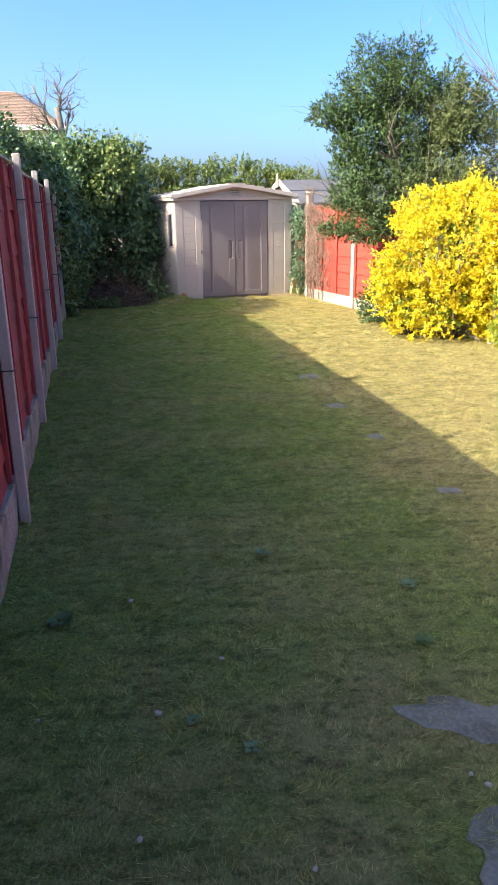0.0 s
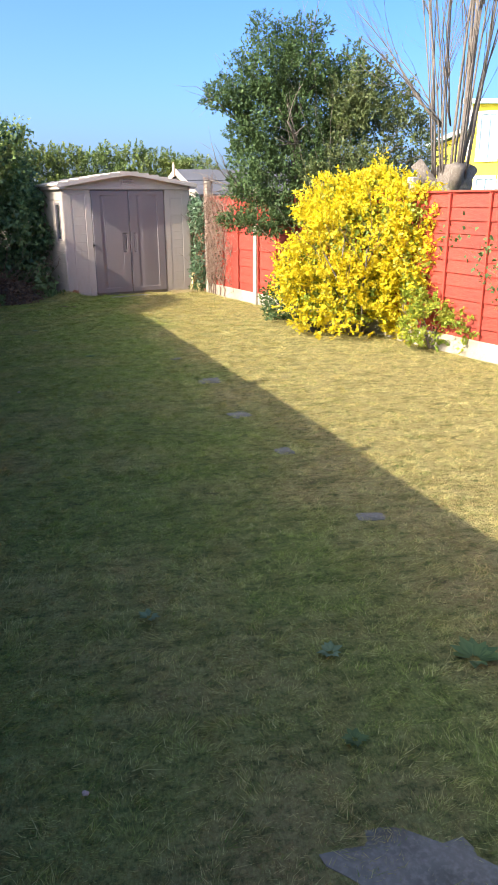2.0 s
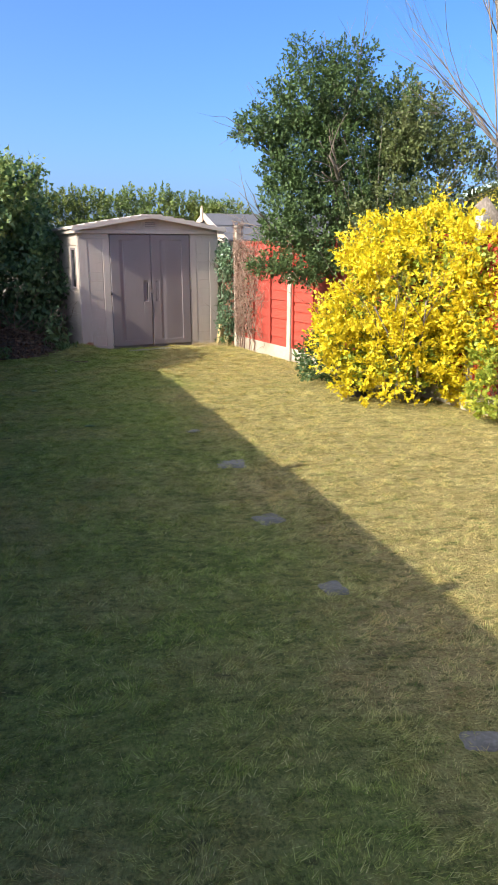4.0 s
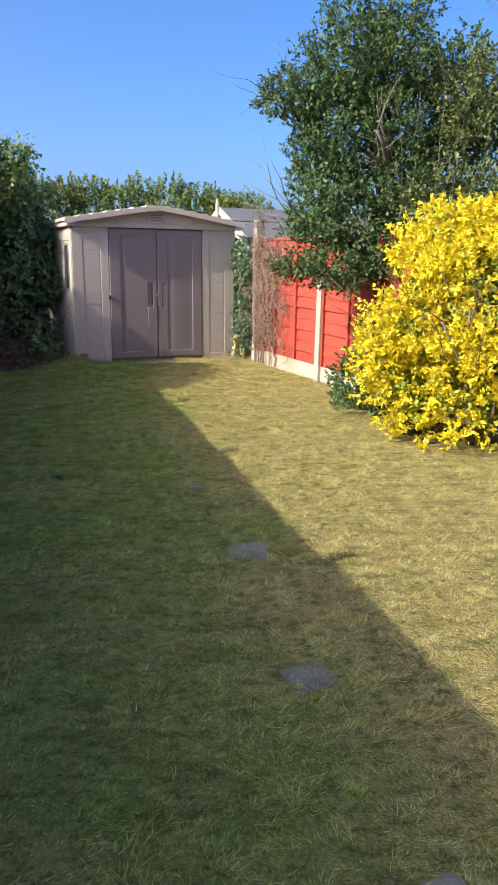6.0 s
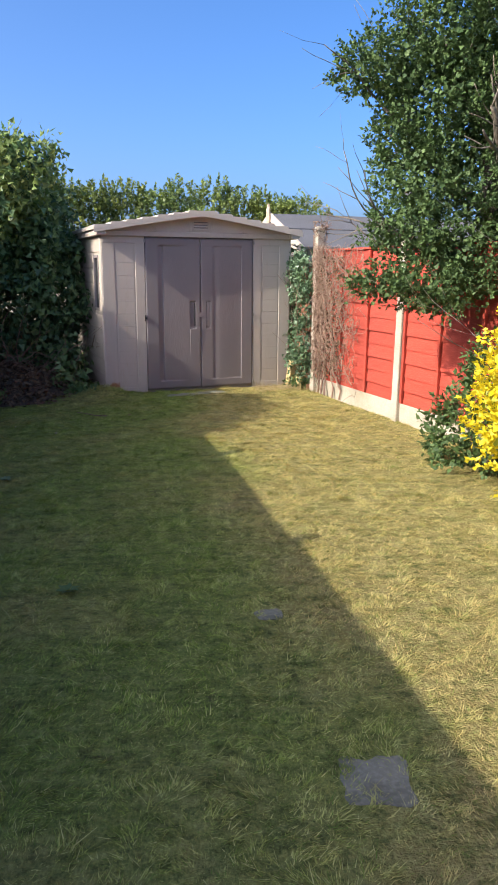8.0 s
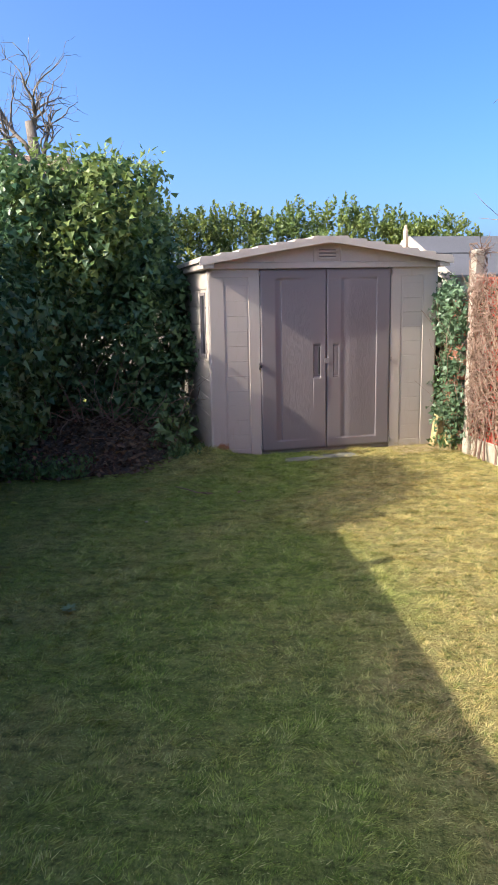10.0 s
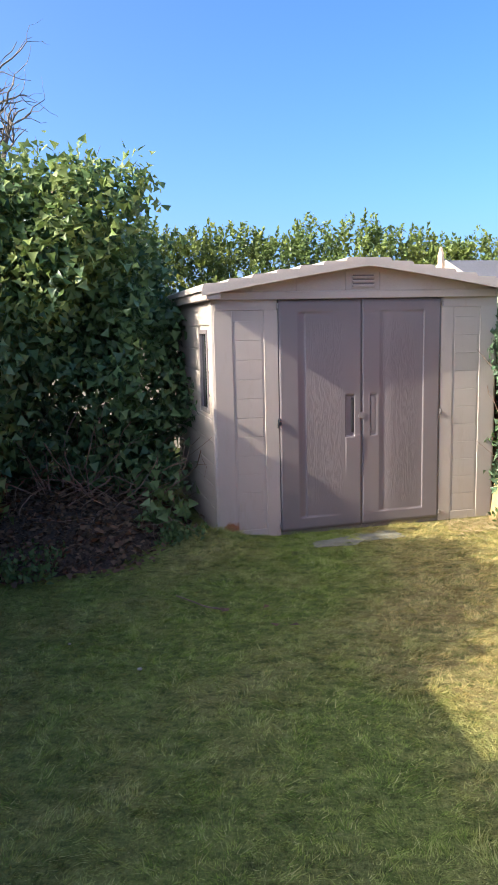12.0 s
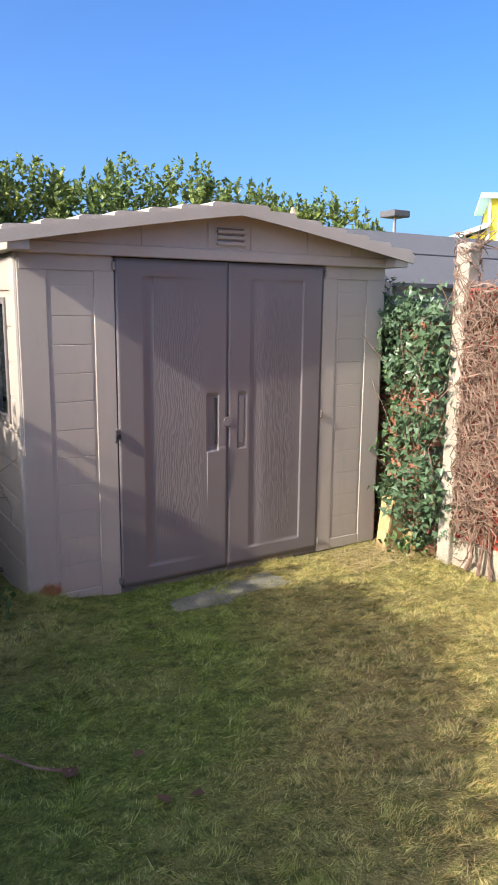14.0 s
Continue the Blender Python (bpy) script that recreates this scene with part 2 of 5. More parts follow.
def glass_mat():
    m, nt, p = start_mat("dark_window_glass")
    p.inputs["Base Color"].default_value = (0.02, 0.025, 0.03, 1)
    p.inputs["Roughness"].default_value, p.inputs["IOR"].default_value = 0.06, 1.5
    return m


GLASS = glass_mat()
# pale blue base colour paints the sky's reflection into the far house's panes
PALE_GLASS = surface("sky_reflection_tinted_glass", (0.34, 0.44, 0.50), (0.26, 0.36, 0.42), (0.42, 0.52, 0.57), fine=3, rough=0.08, bump=0.02)


# ---- mesh tools ----
def empty(name, m, label, category, group="", kind=""):
    ob = new(name)
    ob.matrix_world = m
    return tagged(ob, label, category, group, kind)


def mesh_ob(name, bm, mats, parent=None, smooth=False):
    me = bpy.data.meshes.new(name)
    bmesh.ops.recalc_face_normals(bm, faces=bm.faces)
    bm.to_mesh(me)
    bm.free()
    for m in mats if isinstance(mats, (list, tuple)) else [mats]:
        me.materials.append(m)
    if smooth:
        me.shade_smooth()
    ob = new(name, me)
    ob.parent = parent
    return ob


def add_box(bm, x0, x1, y0, y1, z0, z1, bevel=0.0, mat=0):
    geo = bmesh.ops.create_cube(bm, size=1)
    vs = geo["verts"]
    for v in vs:
        v.co = Vector(((x0 + x1) / 2 + v.co.x * (x1 - x0), (y0 + y1) / 2 + v.co.y * (y1 - y0), (z0 + z1) / 2 + v.co.z * (z1 - z0)))
    fs = {f for v in vs for f in v.link_faces}
    for f in fs:
        f.material_index = mat
    if bevel:
        es = {e for v in vs for e in v.link_edges}
        r = bmesh.ops.bevel(bm, geom=list(es), offset=bevel, segments=2, affect="EDGES", profile=0.5)
        for f in r["faces"]:
            f.material_index = mat
    return vs


def add_prism(bm, pts, y0, y1, mat=0):
    """A plate in the xz plane with the outline pts, from y0 to y1."""
    a, b = [bm.verts.new((x, y0, z)) for x, z in pts], [bm.verts.new((x, y1, z)) for x, z in pts]
    n = len(pts)
    fs = [bm.faces.new(a), bm.faces.new(b[::-1])] + [bm.faces.new((a[i], b[i], b[(i + 1) % n], a[(i + 1) % n])) for i in range(n)]
    for f in fs:
        f.material_index = mat
    return a + b


def add_tube(bm, pts, radii, sides=6, mat=0, jag=0.0):
    rings = []
    n = len(pts)
    for i, p in enumerate(pts):
        d = (Vector(pts[min(i + 1, n - 1)]) - Vector(pts[max(i - 1, 0)])).normalized()
        a = d.orthogonal().normalized()
        b = d.cross(a)
        rings.append([bm.verts.new(Vector(p) + radii[i] * (1 + random.uniform(-jag, jag)) * (math.cos(k) * a + math.sin(k) * b)) for k in (2 * math.pi * j / sides for j in range(sides))])
    for r, q in zip(rings, rings[1:]):
        off = min(range(sides), key=lambda o: (r[0].co - q[o].co).length)
        for j in range(sides):
            f = bm.faces.new((r[j], r[(j + 1) % sides], q[(j + 1 + off) % sides], q[(j + off) % sides]))
            f.material_index = mat
    for ring in (rings[0][::-1], rings[-1]):
        f = bm.faces.new(ring)
        f.material_index = mat


def wander(p, d, length, steps, wobble, lift=0.0):
    """A crooked line from p in the direction d."""
    pts, p, d = [Vector(p)], Vector(p), Vector(d).normalized()
    for _ in range(steps):
        d = (d + Vector([random.uniform(-wobble, wobble) for _ in range(3)]) + Vector((0, 0, lift))).normalized()
        p = p + d * length / steps
        pts.append(p.copy())
    return pts


def grow(bm, p, d, length, radius, level, wobble=0.25, lift=0.03, forks=(3, 3, 3), spread=0.7, sides=5, shrink=0.62, tips=None):
    """A limb with its forks, tapered to the tips."""
    steps = 6 if level else 4
    pts = wander(p, d, length, steps, wobble, lift)
    add_tube(bm, pts, [radius * (1 - 0.65 * i / steps) for i in range(steps + 1)], max(3, sides))
    if tips is not None:
        tips.append(pts[-1])
    if level <= 0:
        return
    for k in range(forks[-level]):
        i = random.randint(2, steps)
        way = (pts[i] - pts[i - 1]).normalized()
        side = Vector([random.gauss(0, 1) for _ in range(3)]).normalized()
        grow(bm, pts[i], way + spread * side, length * random.uniform(0.45, 0.75), radius * (1 - 0.65 * i / steps) * shrink, level - 1, wobble, lift, forks, spread, sides - 1, shrink, tips)

SLIVER = (((-0.03, 0), (0.03, 0), (0, 1.0)), ((0, 1, 2),))

DIAMOND = (((0, 0), (-0.30, 0.45), (0, 1.0), (0.30, 0.45)), ((0, 1, 2), (0, 2, 3)))
BROAD = (((0, 0), (-0.42, 0.32), (0, 1.0), (0.42, 0.32)), ((0, 1, 2), (0, 2, 3)))
LOBED = (((0, 0.05), (-0.5, 0.0), (-0.28, 0.42), (0, 1.0), (0.28, 0.42), (0.5, 0.0)), ((0, 1, 2), (0, 2, 3), (0, 3, 4), (0, 4, 5)))


def leaf_mesh(name, pos, way, up, size, mat, shape=DIAMOND, parent=None, fold=0.25, seed=1, label=""):
    """Many leaves in one mesh: at pos, each pointing along way, with its upper side towards up."""
    rng = np.random.default_rng(seed)
    way = way / (np.linalg.norm(way, axis=1, keepdims=True) + 1e-9)
    side = np.cross(way, up)
    side /= np.linalg.norm(side, axis=1, keepdims=True) + 1e-9
    nor = np.cross(side, way)
    vt, fc = shape
    vs = [pos + size[:, None] * (x * side + y * way + (abs(x) * fold - 0.18 * y * y) * nor) for x, y in vt]
    n, k = len(pos), len(vt)
    verts = np.stack(vs, 1).reshape(-1, 3)
    faces = (np.arange(n)[:, None, None] * k + np.array(fc)[None]).reshape(-1, 3)
    shade = np.repeat(rng.random(n), len(fc))
    ob = new(name, tri_mesh(name, verts, faces, shade, mat))
    ob.parent = parent
    return tagged(ob, label, kind="stuff")


def tri_mesh(name, verts, faces, shade, mat):
    me = bpy.data.meshes.new(name)
    me.vertices.add(len(verts))
    me.vertices.foreach_set("co", np.ascontiguousarray(verts, np.float32).ravel())
    me.loops.add(faces.size)
    me.loops.foreach_set("vertex_index", np.ascontiguousarray(faces, np.int32).ravel())
    me.polygons.add(len(faces))
    me.polygons.foreach_set("loop_start", np.arange(0, faces.size, 3, dtype=np.int32))
    at = me.attributes.new("shade", "FLOAT", "FACE")
    at.data.foreach_set("value", shade.astype(np.float32))
    me.materials.append(mat)
    me.update(calc_edges=True)
    return me


def clumps(blobs, count, per, spread, seed, shell=(0.78, 1.06), lumps=3.0, hole=0.36, droop=0.0, low=None, rough_edge=0.28, twig=0.0):
    """Leaf places and ways for a crown: twigs of per leaves set in the outer shell of the blobs, thinned by a lumpy noise."""
    rng = np.random.default_rng(seed)
    vol = np.array([(b[3] * b[4] + b[4] * b[5] + b[3] * b[5]) for b in blobs])
    pos, way = [], []
    for b, share in zip(blobs, vol / vol.sum()):
        n = int(count * share)
        d = rng.normal(size=(n, 3))
        d /= np.linalg.norm(d, axis=1, keepdims=True)
        inner = rng.random(n) < 0.2
        r = np.where(inner, rng.uniform(0.35, shell[0], n), rng.uniform(*shell, n))
        c = np.array(b[:3])
        rad = np.array(b[3:6])
        p = c + d * rad * r[:, None]
        lump = np.array([noise.noise(Vector(q) * lumps) for q in p])
        p += d * (lump * rough_edge * rad.mean())[:, None]
        keep = (lump > hole - 0.75) & (p[:, 2] > (0.02 if low is None else low))
        for o in blobs:
            if o is not b:
                q = (p - np.array(o[:3])) / np.array(o[3:6])
                keep &= (q * q).sum(1) > 0.45
        pos.append(p[keep])
        way.append(d[keep])
    pos, way = np.concatenate(pos), np.concatenate(way)
    p = np.repeat(pos, per, 0) + rng.normal(size=(len(pos) * per, 3)) * spread
    out = np.repeat(way, per, 0)
    if twig:
        # leaves set round a shoot that points outwards and upwards
        axis = way * 0.75 + rng.normal(size=way.shape) * 0.38 + np.array((0, 0, 0.5 - droop))
        axis /= np.linalg.norm(axis, axis=1, keepdims=True)
        long = twig * rng.uniform(0.5, 1.5, len(pos))
        axis, long = np.repeat(axis, per, 0), np.repeat(long, per)
        at = np.tile(np.linspace(0, 1, per), len(pos))
        p = np.repeat(pos, per, 0) + axis * (at * long)[:, None] + rng.normal(size=p.shape) * 0.006
        w = axis * (0.35 + 0.7 * at)[:, None] + rng.normal(size=p.shape) * 0.55
        return p, w, axis
    w = out * 0.35 + rng.normal(size=(len(pos) * per, 3)) * 0.75 + np.array((0, 0, 0.35 - droop))
    return p, w, out


def lobes(blobs, n, k, seed):
    """Break each blob into a core and n smaller lobes on its skin, for an uneven outline with gaps."""
    rng, res = random.Random(seed), []
    for b in blobs:
        c, r = Vector(b[:3]), Vector(b[3:6])
        res.append((*c, *(r * 0.86)))
        for _ in range(n):
            d = Vector([rng.gauss(0, 1) for _ in range(3)]).normalized()
            f = k * rng.uniform(0.7, 1.3)
            res.append((c.x + d.x * r.x * 0.86, c.y + d.y * r.y * 0.86, c.z + d.z * r.z * 0.86, r.x * f, r.y * f, r.z * f * 0.8))
    return res


def crown(name, parent, blobs, count, per, spread, size, mat, shape, seed, label="", up_bias=1.0, **kw):
    p, w, out = clumps(blobs, count, per, spread, seed, **kw)
    rng = np.random.default_rng(seed + 7)
    up = rng.normal(size=p.shape) * 0.55 + out * 0.8 + np.array((0, 0, up_bias * 0.6))
    s = size * rng.uniform(0.6, 1.25, len(p))
    return leaf_mesh(name, p, w, up, s, mat, shape, parent, seed=seed, label=label)


# ---- the plan ----
def left_x(y):
    return 2.175 - 0.154 * (y - 5.43)


def right_x(y):
    return 5.49 + 0.304 * (16.42 - y)


SHED_AT = pose(4.0, 16.6, 0, 0, 0, 17)


def lift_of(x, y):
    """The lie of the land: almost level, slightly uneven, heaped against the shed's corner."""
    heap = 0.13 * math.exp(-((x - 2.72) ** 2 + (y - 16.16) ** 2) / 0.11)
    return heap + 0.02 * noise.noise(Vector((x * 0.6, y * 0.6, 0))) + 0.008 * noise.noise(Vector((x * 2.5, y * 2.5, 4)))


def build_ground():
    bm = bmesh.new()
    xs = [-400, -120, -40, -14, -5] + [-2 + 0.22 * i for i in range(55)] + [13, 20, 40, 120, 400]
    ys = [-400, -120, -40, -14, -6] + [-2 + 0.22 * i for i in range(100)] + [24, 40, 80, 150, 400]
    grid = [[bm.verts.new((x, y, lift_of(x, y) if -2 <= x <= 10 and -2 <= y <= 20 else 0.0)) for x in xs] for y in ys]
    for a, b in zip(grid, grid[1:]):
        for i in range(len(xs) - 1):
            bm.faces.new((a[i], a[i + 1], b[i + 1], b[i]))
    return tagged(mesh_ob("ground", bm, SOIL, smooth=True), "lawn soil with thin turf and dry patches", "ground", kind="structure")


def in_patch(x, y, p):
    px, py, rx, ry, turn = p
    c, s = math.cos(turn), math.sin(turn)
    u, v = (x - px) * c + (y - py) * s, -(x - px) * s + (y - py) * c
    return np.maximum(np.abs(u) / rx, np.abs(v) / ry)


SLABS = [(4.37, 3.49, 0.26, 0.11, -0.38), (4.42, 2.95, 0.29, 0.17, 0.02), (4.94, 5.66, 0.075, 0.05, -0.2), (4.727, 6.86, 0.06, 0.085, 0.2),
         (4.575, 7.885, 0.085, 0.09, 0.35), (4.48, 9.085, 0.11, 0.11, -0.12), (4.26, 10.2, 0.06, 0.05, 0.1)]
SHED_SLABS = [(3.76, 16.17, 0.20, 0.10, 0.25), (4.08, 16.33, 0.23, 0.12, 0.25)]


def build_grass(count):
    rng = np.random.default_rng(5)
    y = 2.2 + 14.5 * rng.random(count)
    lo, hi = left_x(y) + 0.04, right_x(y) - 0.05
    x = lo + (hi - lo) * rng.random(count)
    def lumps(k, z):
        return np.array([noise.noise(Vector((a * k * 0.7, b * k, z))) for a, b in zip(x, y)])
    tuft, tuft2, tuft3 = lumps(4.5, 1.0), lumps(17, 7.0), lumps(42, 3.0)
    middle = np.clip(1.7 - np.abs(x - 3.7) / 1.7, 0.4, 1)
    keep = rng.random(count) < (0.60 + 0.5 * tuft + 1.2 * tuft2 + 1.5 * tuft3) * middle
    bare = np.zeros(count, bool)
    for s in SLABS + SHED_SLABS:
        d = in_patch(x, y, s)
        bare |= d + rng.normal(size=count) * 0.18 + 0.4 * tuft < 0.5
    bare |= ((x - 1.35) / 1.35) ** 2 + ((y - 16.4) / 1.15) ** 2 < 1 + 0.25 * tuft
    c, s = math.cos(radians(17)), math.sin(radians(17))
    u, v = (x - 4) * c + (y - 16.6) * s, -(x - 4) * s + (y - 16.6) * c
    bare |= (v > -0.01) & (np.abs(u) < 1.3)
    k = keep & ~bare
    x, y, tuft, tuft2, tuft3 = x[k], y[k], tuft[k], tuft2[k], tuft3[k]
    n = len(x)
    h = np.array([lift_of(a, b) for a, b in zip(x, y)])
    edge = np.minimum(x - left_x(y), right_x(y) - x)
    tall = (0.010 + 0.013 * rng.random(n) ** 2 + 0.012 * np.clip(tuft, 0, 1)) * (0.7 + 1.2 * np.clip(tuft2, 0, 1) + 1.0 * np.clip(tuft3, 0, 1)) * (1 + 1.3 * np.exp(-edge / 0.12) * rng.random(n))
    v = -(x - 4) * s + (y - 16.6) * c
    tall = tall * (1 + 1.8 * np.exp(-np.abs(v + 0.03) / 0.06) * rng.random(n))
    a = rng.random(n) * 2 * np.pi
    swirl = np.array([6.28 * noise.noise(Vector((a * 5, b * 5, 2.0))) for a, b in zip(x, y)])
    lean = rng.normal(size=(n, 2)) * 0.9 + 1.2 * np.stack([np.cos(swirl), np.sin(swirl)], 1)
    base = np.stack([x, y, h - 0.004], 1)
    wide = np.stack([np.cos(a), np.sin(a), 0 * a], 1) * (0.0012 + 0.0013 * rng.random(n))[:, None] * (0.8 + 0.035 * y)[:, None]
    tip = base + np.concatenate([lean * tall[:, None], tall[:, None]], 1)
    verts = np.stack([base - wide, base + wide, tip], 1).reshape(-1, 3)
    faces = np.arange(3 * n).reshape(-1, 3)
    ob = new("grass", tri_mesh("grass", verts, faces, rng.random(n), BLADES))
    return tagged(ob, "short mown lawn grass, green with straw-dry patches", "grass", kind="stuff")


def build_slab(p, mat, label, group):
    """An uneven flagstone sunk in the turf."""
    px, py, rx, ry, turn = p
    bm = bmesh.new()
    pts = []
    for i in range(28):
        a = 2 * math.pi * i / 28
        c, s = math.cos(a), math.sin(a)
        k = 1 / max(abs(c), abs(s)) ** 0.85 * (1 + (0.2 if rx < 0.2 else 0.45) * noise.noise(Vector((px * 9 + c * 1.9, py * 9 + s * 1.9, 0))))
        pts.append((rx * c * k, ry * s * k))
    top = [bm.verts.new((x, y, -0.001 + 0.006 * noise.noise(Vector((x * 8, y * 8, px))))) for x, y in pts]
    low = [bm.verts.new((x * 1.02, y * 1.02, -0.05)) for x, y in pts]
    mid = bm.verts.new((0, 0, 0.003))
    for i in range(28):
        j = (i + 1) % 28
        bm.faces.new((top[i], top[j], mid))
        bm.faces.new((low[i], low[j], top[j], top[i]))
    bm.faces.new(low[::-1])
    ob = mesh_ob("paving_slab", bm, mat)
    ob.matrix_world = pose(px, py, lift_of(px, py) + 0.003, 0, 0, math.degrees(turn))
    return tagged(ob, label, "paving slab", group)


# ---- fences ----
def board_mesh(name, length, height, mat, wave):
    """One overlapping fence board, its lower edge waney and standing proud."""
    bm = bmesh.new()
    n = 8
    rows = []
    for i in range(n + 1):
        x = length * i / n
        w = wave * math.sin(2.1 * i + length) * random.uniform(0.3, 1)
        rows.append([bm.verts.new(c) for c in ((x, -0.026, w), (x, -0.006, height), (x, 0.004, height), (x, -0.012, w))])
    for a, b in zip(rows, rows[1:]):
        for k in range(4):
            bm.faces.new((a[k], a[(k + 1) % 4], b[(k + 1) % 4], b[k]))
    bm.faces.new(rows[0])
    bm.faces.new(rows[-1][::-1])
    ob = mesh_ob(name, bm, mat)
    me = ob.data
    bpy.data.objects.remove(ob)
    return me


def fence_bay(fence, boards, at, length, base, top, mat, battens, cap):
    """A lap panel: boards as pieces on a thin backing, with upright battens and a capping."""
    bm = bmesh.new()
    add_box(bm, 0, length, 0.006, 0.02, base, top - 0.005)
    panel = mesh_ob("fence_panel", bm, mat, fence)
    panel.matrix_basis = at
    n = 11
    h = (top - base) / n
    for i in range(n):
        ob = new("board", random.choice(boards))
        ob.parent = panel
        ob.matrix_basis = Matrix.Translation((0.0, -0.004 * (i % 2), base + h * i - 0.012)) @ Matrix.Diagonal((length, 1, (h + 0.02) / 0.16, 1))
    for i, f in enumerate(battens):
        bm = bmesh.new()
        add_box(bm, f * length - 0.019, f * length + 0.019, -0.052, -0.024, base + 0.004, top - 0.01, 0.004)
        mesh_ob("batten", bm, mat, panel)
    bm = bmesh.new()
    add_box(bm, 0, length, -0.045, 0.035, top, top + 0.022, 0.005)
    mesh_ob("capping", bm, cap, panel)
    return panel


def along(p, q):
    return Matrix.Translation((p[0], p[1], 0)) @ Matrix.Rotation(math.atan2(q[1] - p[1], q[0] - p[0]), 4, "Z")


def build_left_fence():
    fence = empty("fence", pose(0, 0, 0), "weathered dark red lap fence on a low mossy wall", "fence")
    boards = [board_mesh("board", 1.0, 0.16, RED_OLD, 0.006) for _ in range(3)]
    ys = [-4.9, -2.9, -0.9, 1.2, 3.3, 5.43, 7.58, 9.81, 11.89, 14.0, 16.0, 18.0, 20.0]
    for i, (a, b) in enumerate(zip(ys, ys[1:])):
        p, q = (left_x(a), a), (left_x(b), b)
        at = along(p, q)
        length = math.dist(p, q)
        top = 2.135 - 0.012 * max(0, a - 5.4) + 0.03 * noise.noise(Vector((i * 1.7, 0, 0)))
        fence_bay(fence, boards, at, length, 0.27, top, RED_OLD, (0.03, 0.35, 0.66, 0.97), GREY_WOOD)
        bm = bmesh.new()
        add_box(bm, 0, length, -0.06, 0.10, -0.1, 0.262, 0.012)
        bmesh.ops.subdivide_edges(bm, edges=[e for e in bm.edges if e.calc_length() > 0.12], cuts=9, use_grid_fill=True)
        for v in bm.verts:
            v.co += 0.022 * Vector((0, noise.noise(v.co * 5 + Vector((i, 0, 0))), 0.5 * noise.noise(v.co * 4 + Vector((0, i, 3)))))
        w = mesh_ob("plinth_wall", bm, OLD_WALL, fence)
        w.matrix_basis = at
    for i, y in enumerate(ys[1:]):
        bm = bmesh.new()
        h = 2.21 - 0.004 * max(0, y - 5.4) + 0.04 * noise.noise(Vector((y, 2, 0)))
        lean = 0.02 * noise.noise(Vector((y, 5, 0)))
        add_box(bm, -0.035, 0.035, -0.115, -0.055, -0.05, h, 0.007)
        for v in bm.verts:
            v.co.x += lean * v.co.z
            v.co.y += 0.010 * math.sin(2.2 * v.co.z + y)
        post = mesh_ob("post", bm, GREY_WOOD, fence)
        post.matrix_basis = along((left_x(y), y), (left_x(y + 1), y + 1))
        for z in (0.92, 1.86):
            bm = bmesh.new()
            add_box(bm, -0.040 + lean * z, 0.040 + lean * z, -0.128, -0.03, z, z + 0.008, 0.002)
            mesh_ob("wire_tie", bm, DARK, post)


def build_right_fence():
    fence = empty("fence", pose(0, 0, 0), "bright red lap fence with cream concrete posts and gravel boards", "fence")
    boards = [board_mesh("board", 1.0, 0.16, RED, 0.004) for _ in range(3)]
    d = math.hypot(1, 0.302)
    ys = [16.42 - 1.97 / d * i for i in range(11)]
    for i, (a, b) in enumerate(zip(ys, ys[1:])):
        p, q = (right_x(a), a), (right_x(b), b)
        at = along(p, q)
        length = math.dist(p, q)
        wood = RED
        fence_bay(fence, boards, at @ Matrix.Translation((0.05, 0, 0)), length - 0.10, 0.20, 1.765, wood, (0.02, 0.34, 0.67, 0.98), wood)
        bm = bmesh.new()
        add_box(bm, 0.05, length - 0.05, -0.03, 0.03, -0.08, 0.195, 0.008)
        g = mesh_ob("gravel_board", bm, CONCRETE, fence)
        g.matrix_basis = at
    for i, y in enumerate(ys):
        bm = bmesh.new()
        top = 2.06 if i == 0 else 1.95
        add_box(bm, -0.053, 0.053, -0.075, 0.055, -0.1, top, 0.012)
        for v in bm.verts:
            if v.co.z > top - 0.03:
                v.co.y = v.co.y * 0.75
        ob = mesh_ob("post", bm, CONCRETE, fence)
        ob.matrix_basis = along((right_x(y), y), (right_x(y - 1), y - 1))


# ---- shed ----
def shed_side_panel(x0, x1, flip):
    """A front wall panel of the shed, with raised rims and moulded board courses."""
    bm = bmesh.new()
    add_box(bm, x0, x1, 0.0, 0.06, 0.0, 1.93, 0.008)
    w = x1 - x0
    f = (lambda k: x0 + k * w) if not flip else (lambda k: x1 - k * w)

    def bar(a, b, y, z0, z1, bev=0.005):
        p, q = sorted((f(a), f(b)))
        add_box(bm, p, q, y, 0.01, z0, z1, bev)
    bar(0.0, 0.29, -0.006, 0.0, 1.90, 0.005)
    bar(0.02, 0.98, -0.008, 1.84, 1.93, 0.005)
    bar(0.775, 1.0, -0.006, 0.0, 1.845, 0.005)
    bar(0.29, 0.775, -0.006, 0.0, 0.075, 0.005)
    z = 0.08
    while z < 1.74:
        bar(0.325, 0.745, -0.0024, z, z + 0.150, 0.0022)
        z += 0.153
    return bm


def smooth_step(lo, hi, v):
    k = min(1.0, max(0.0, (v - lo) / (hi - lo)))
    return k * k * (3 - 2 * k)


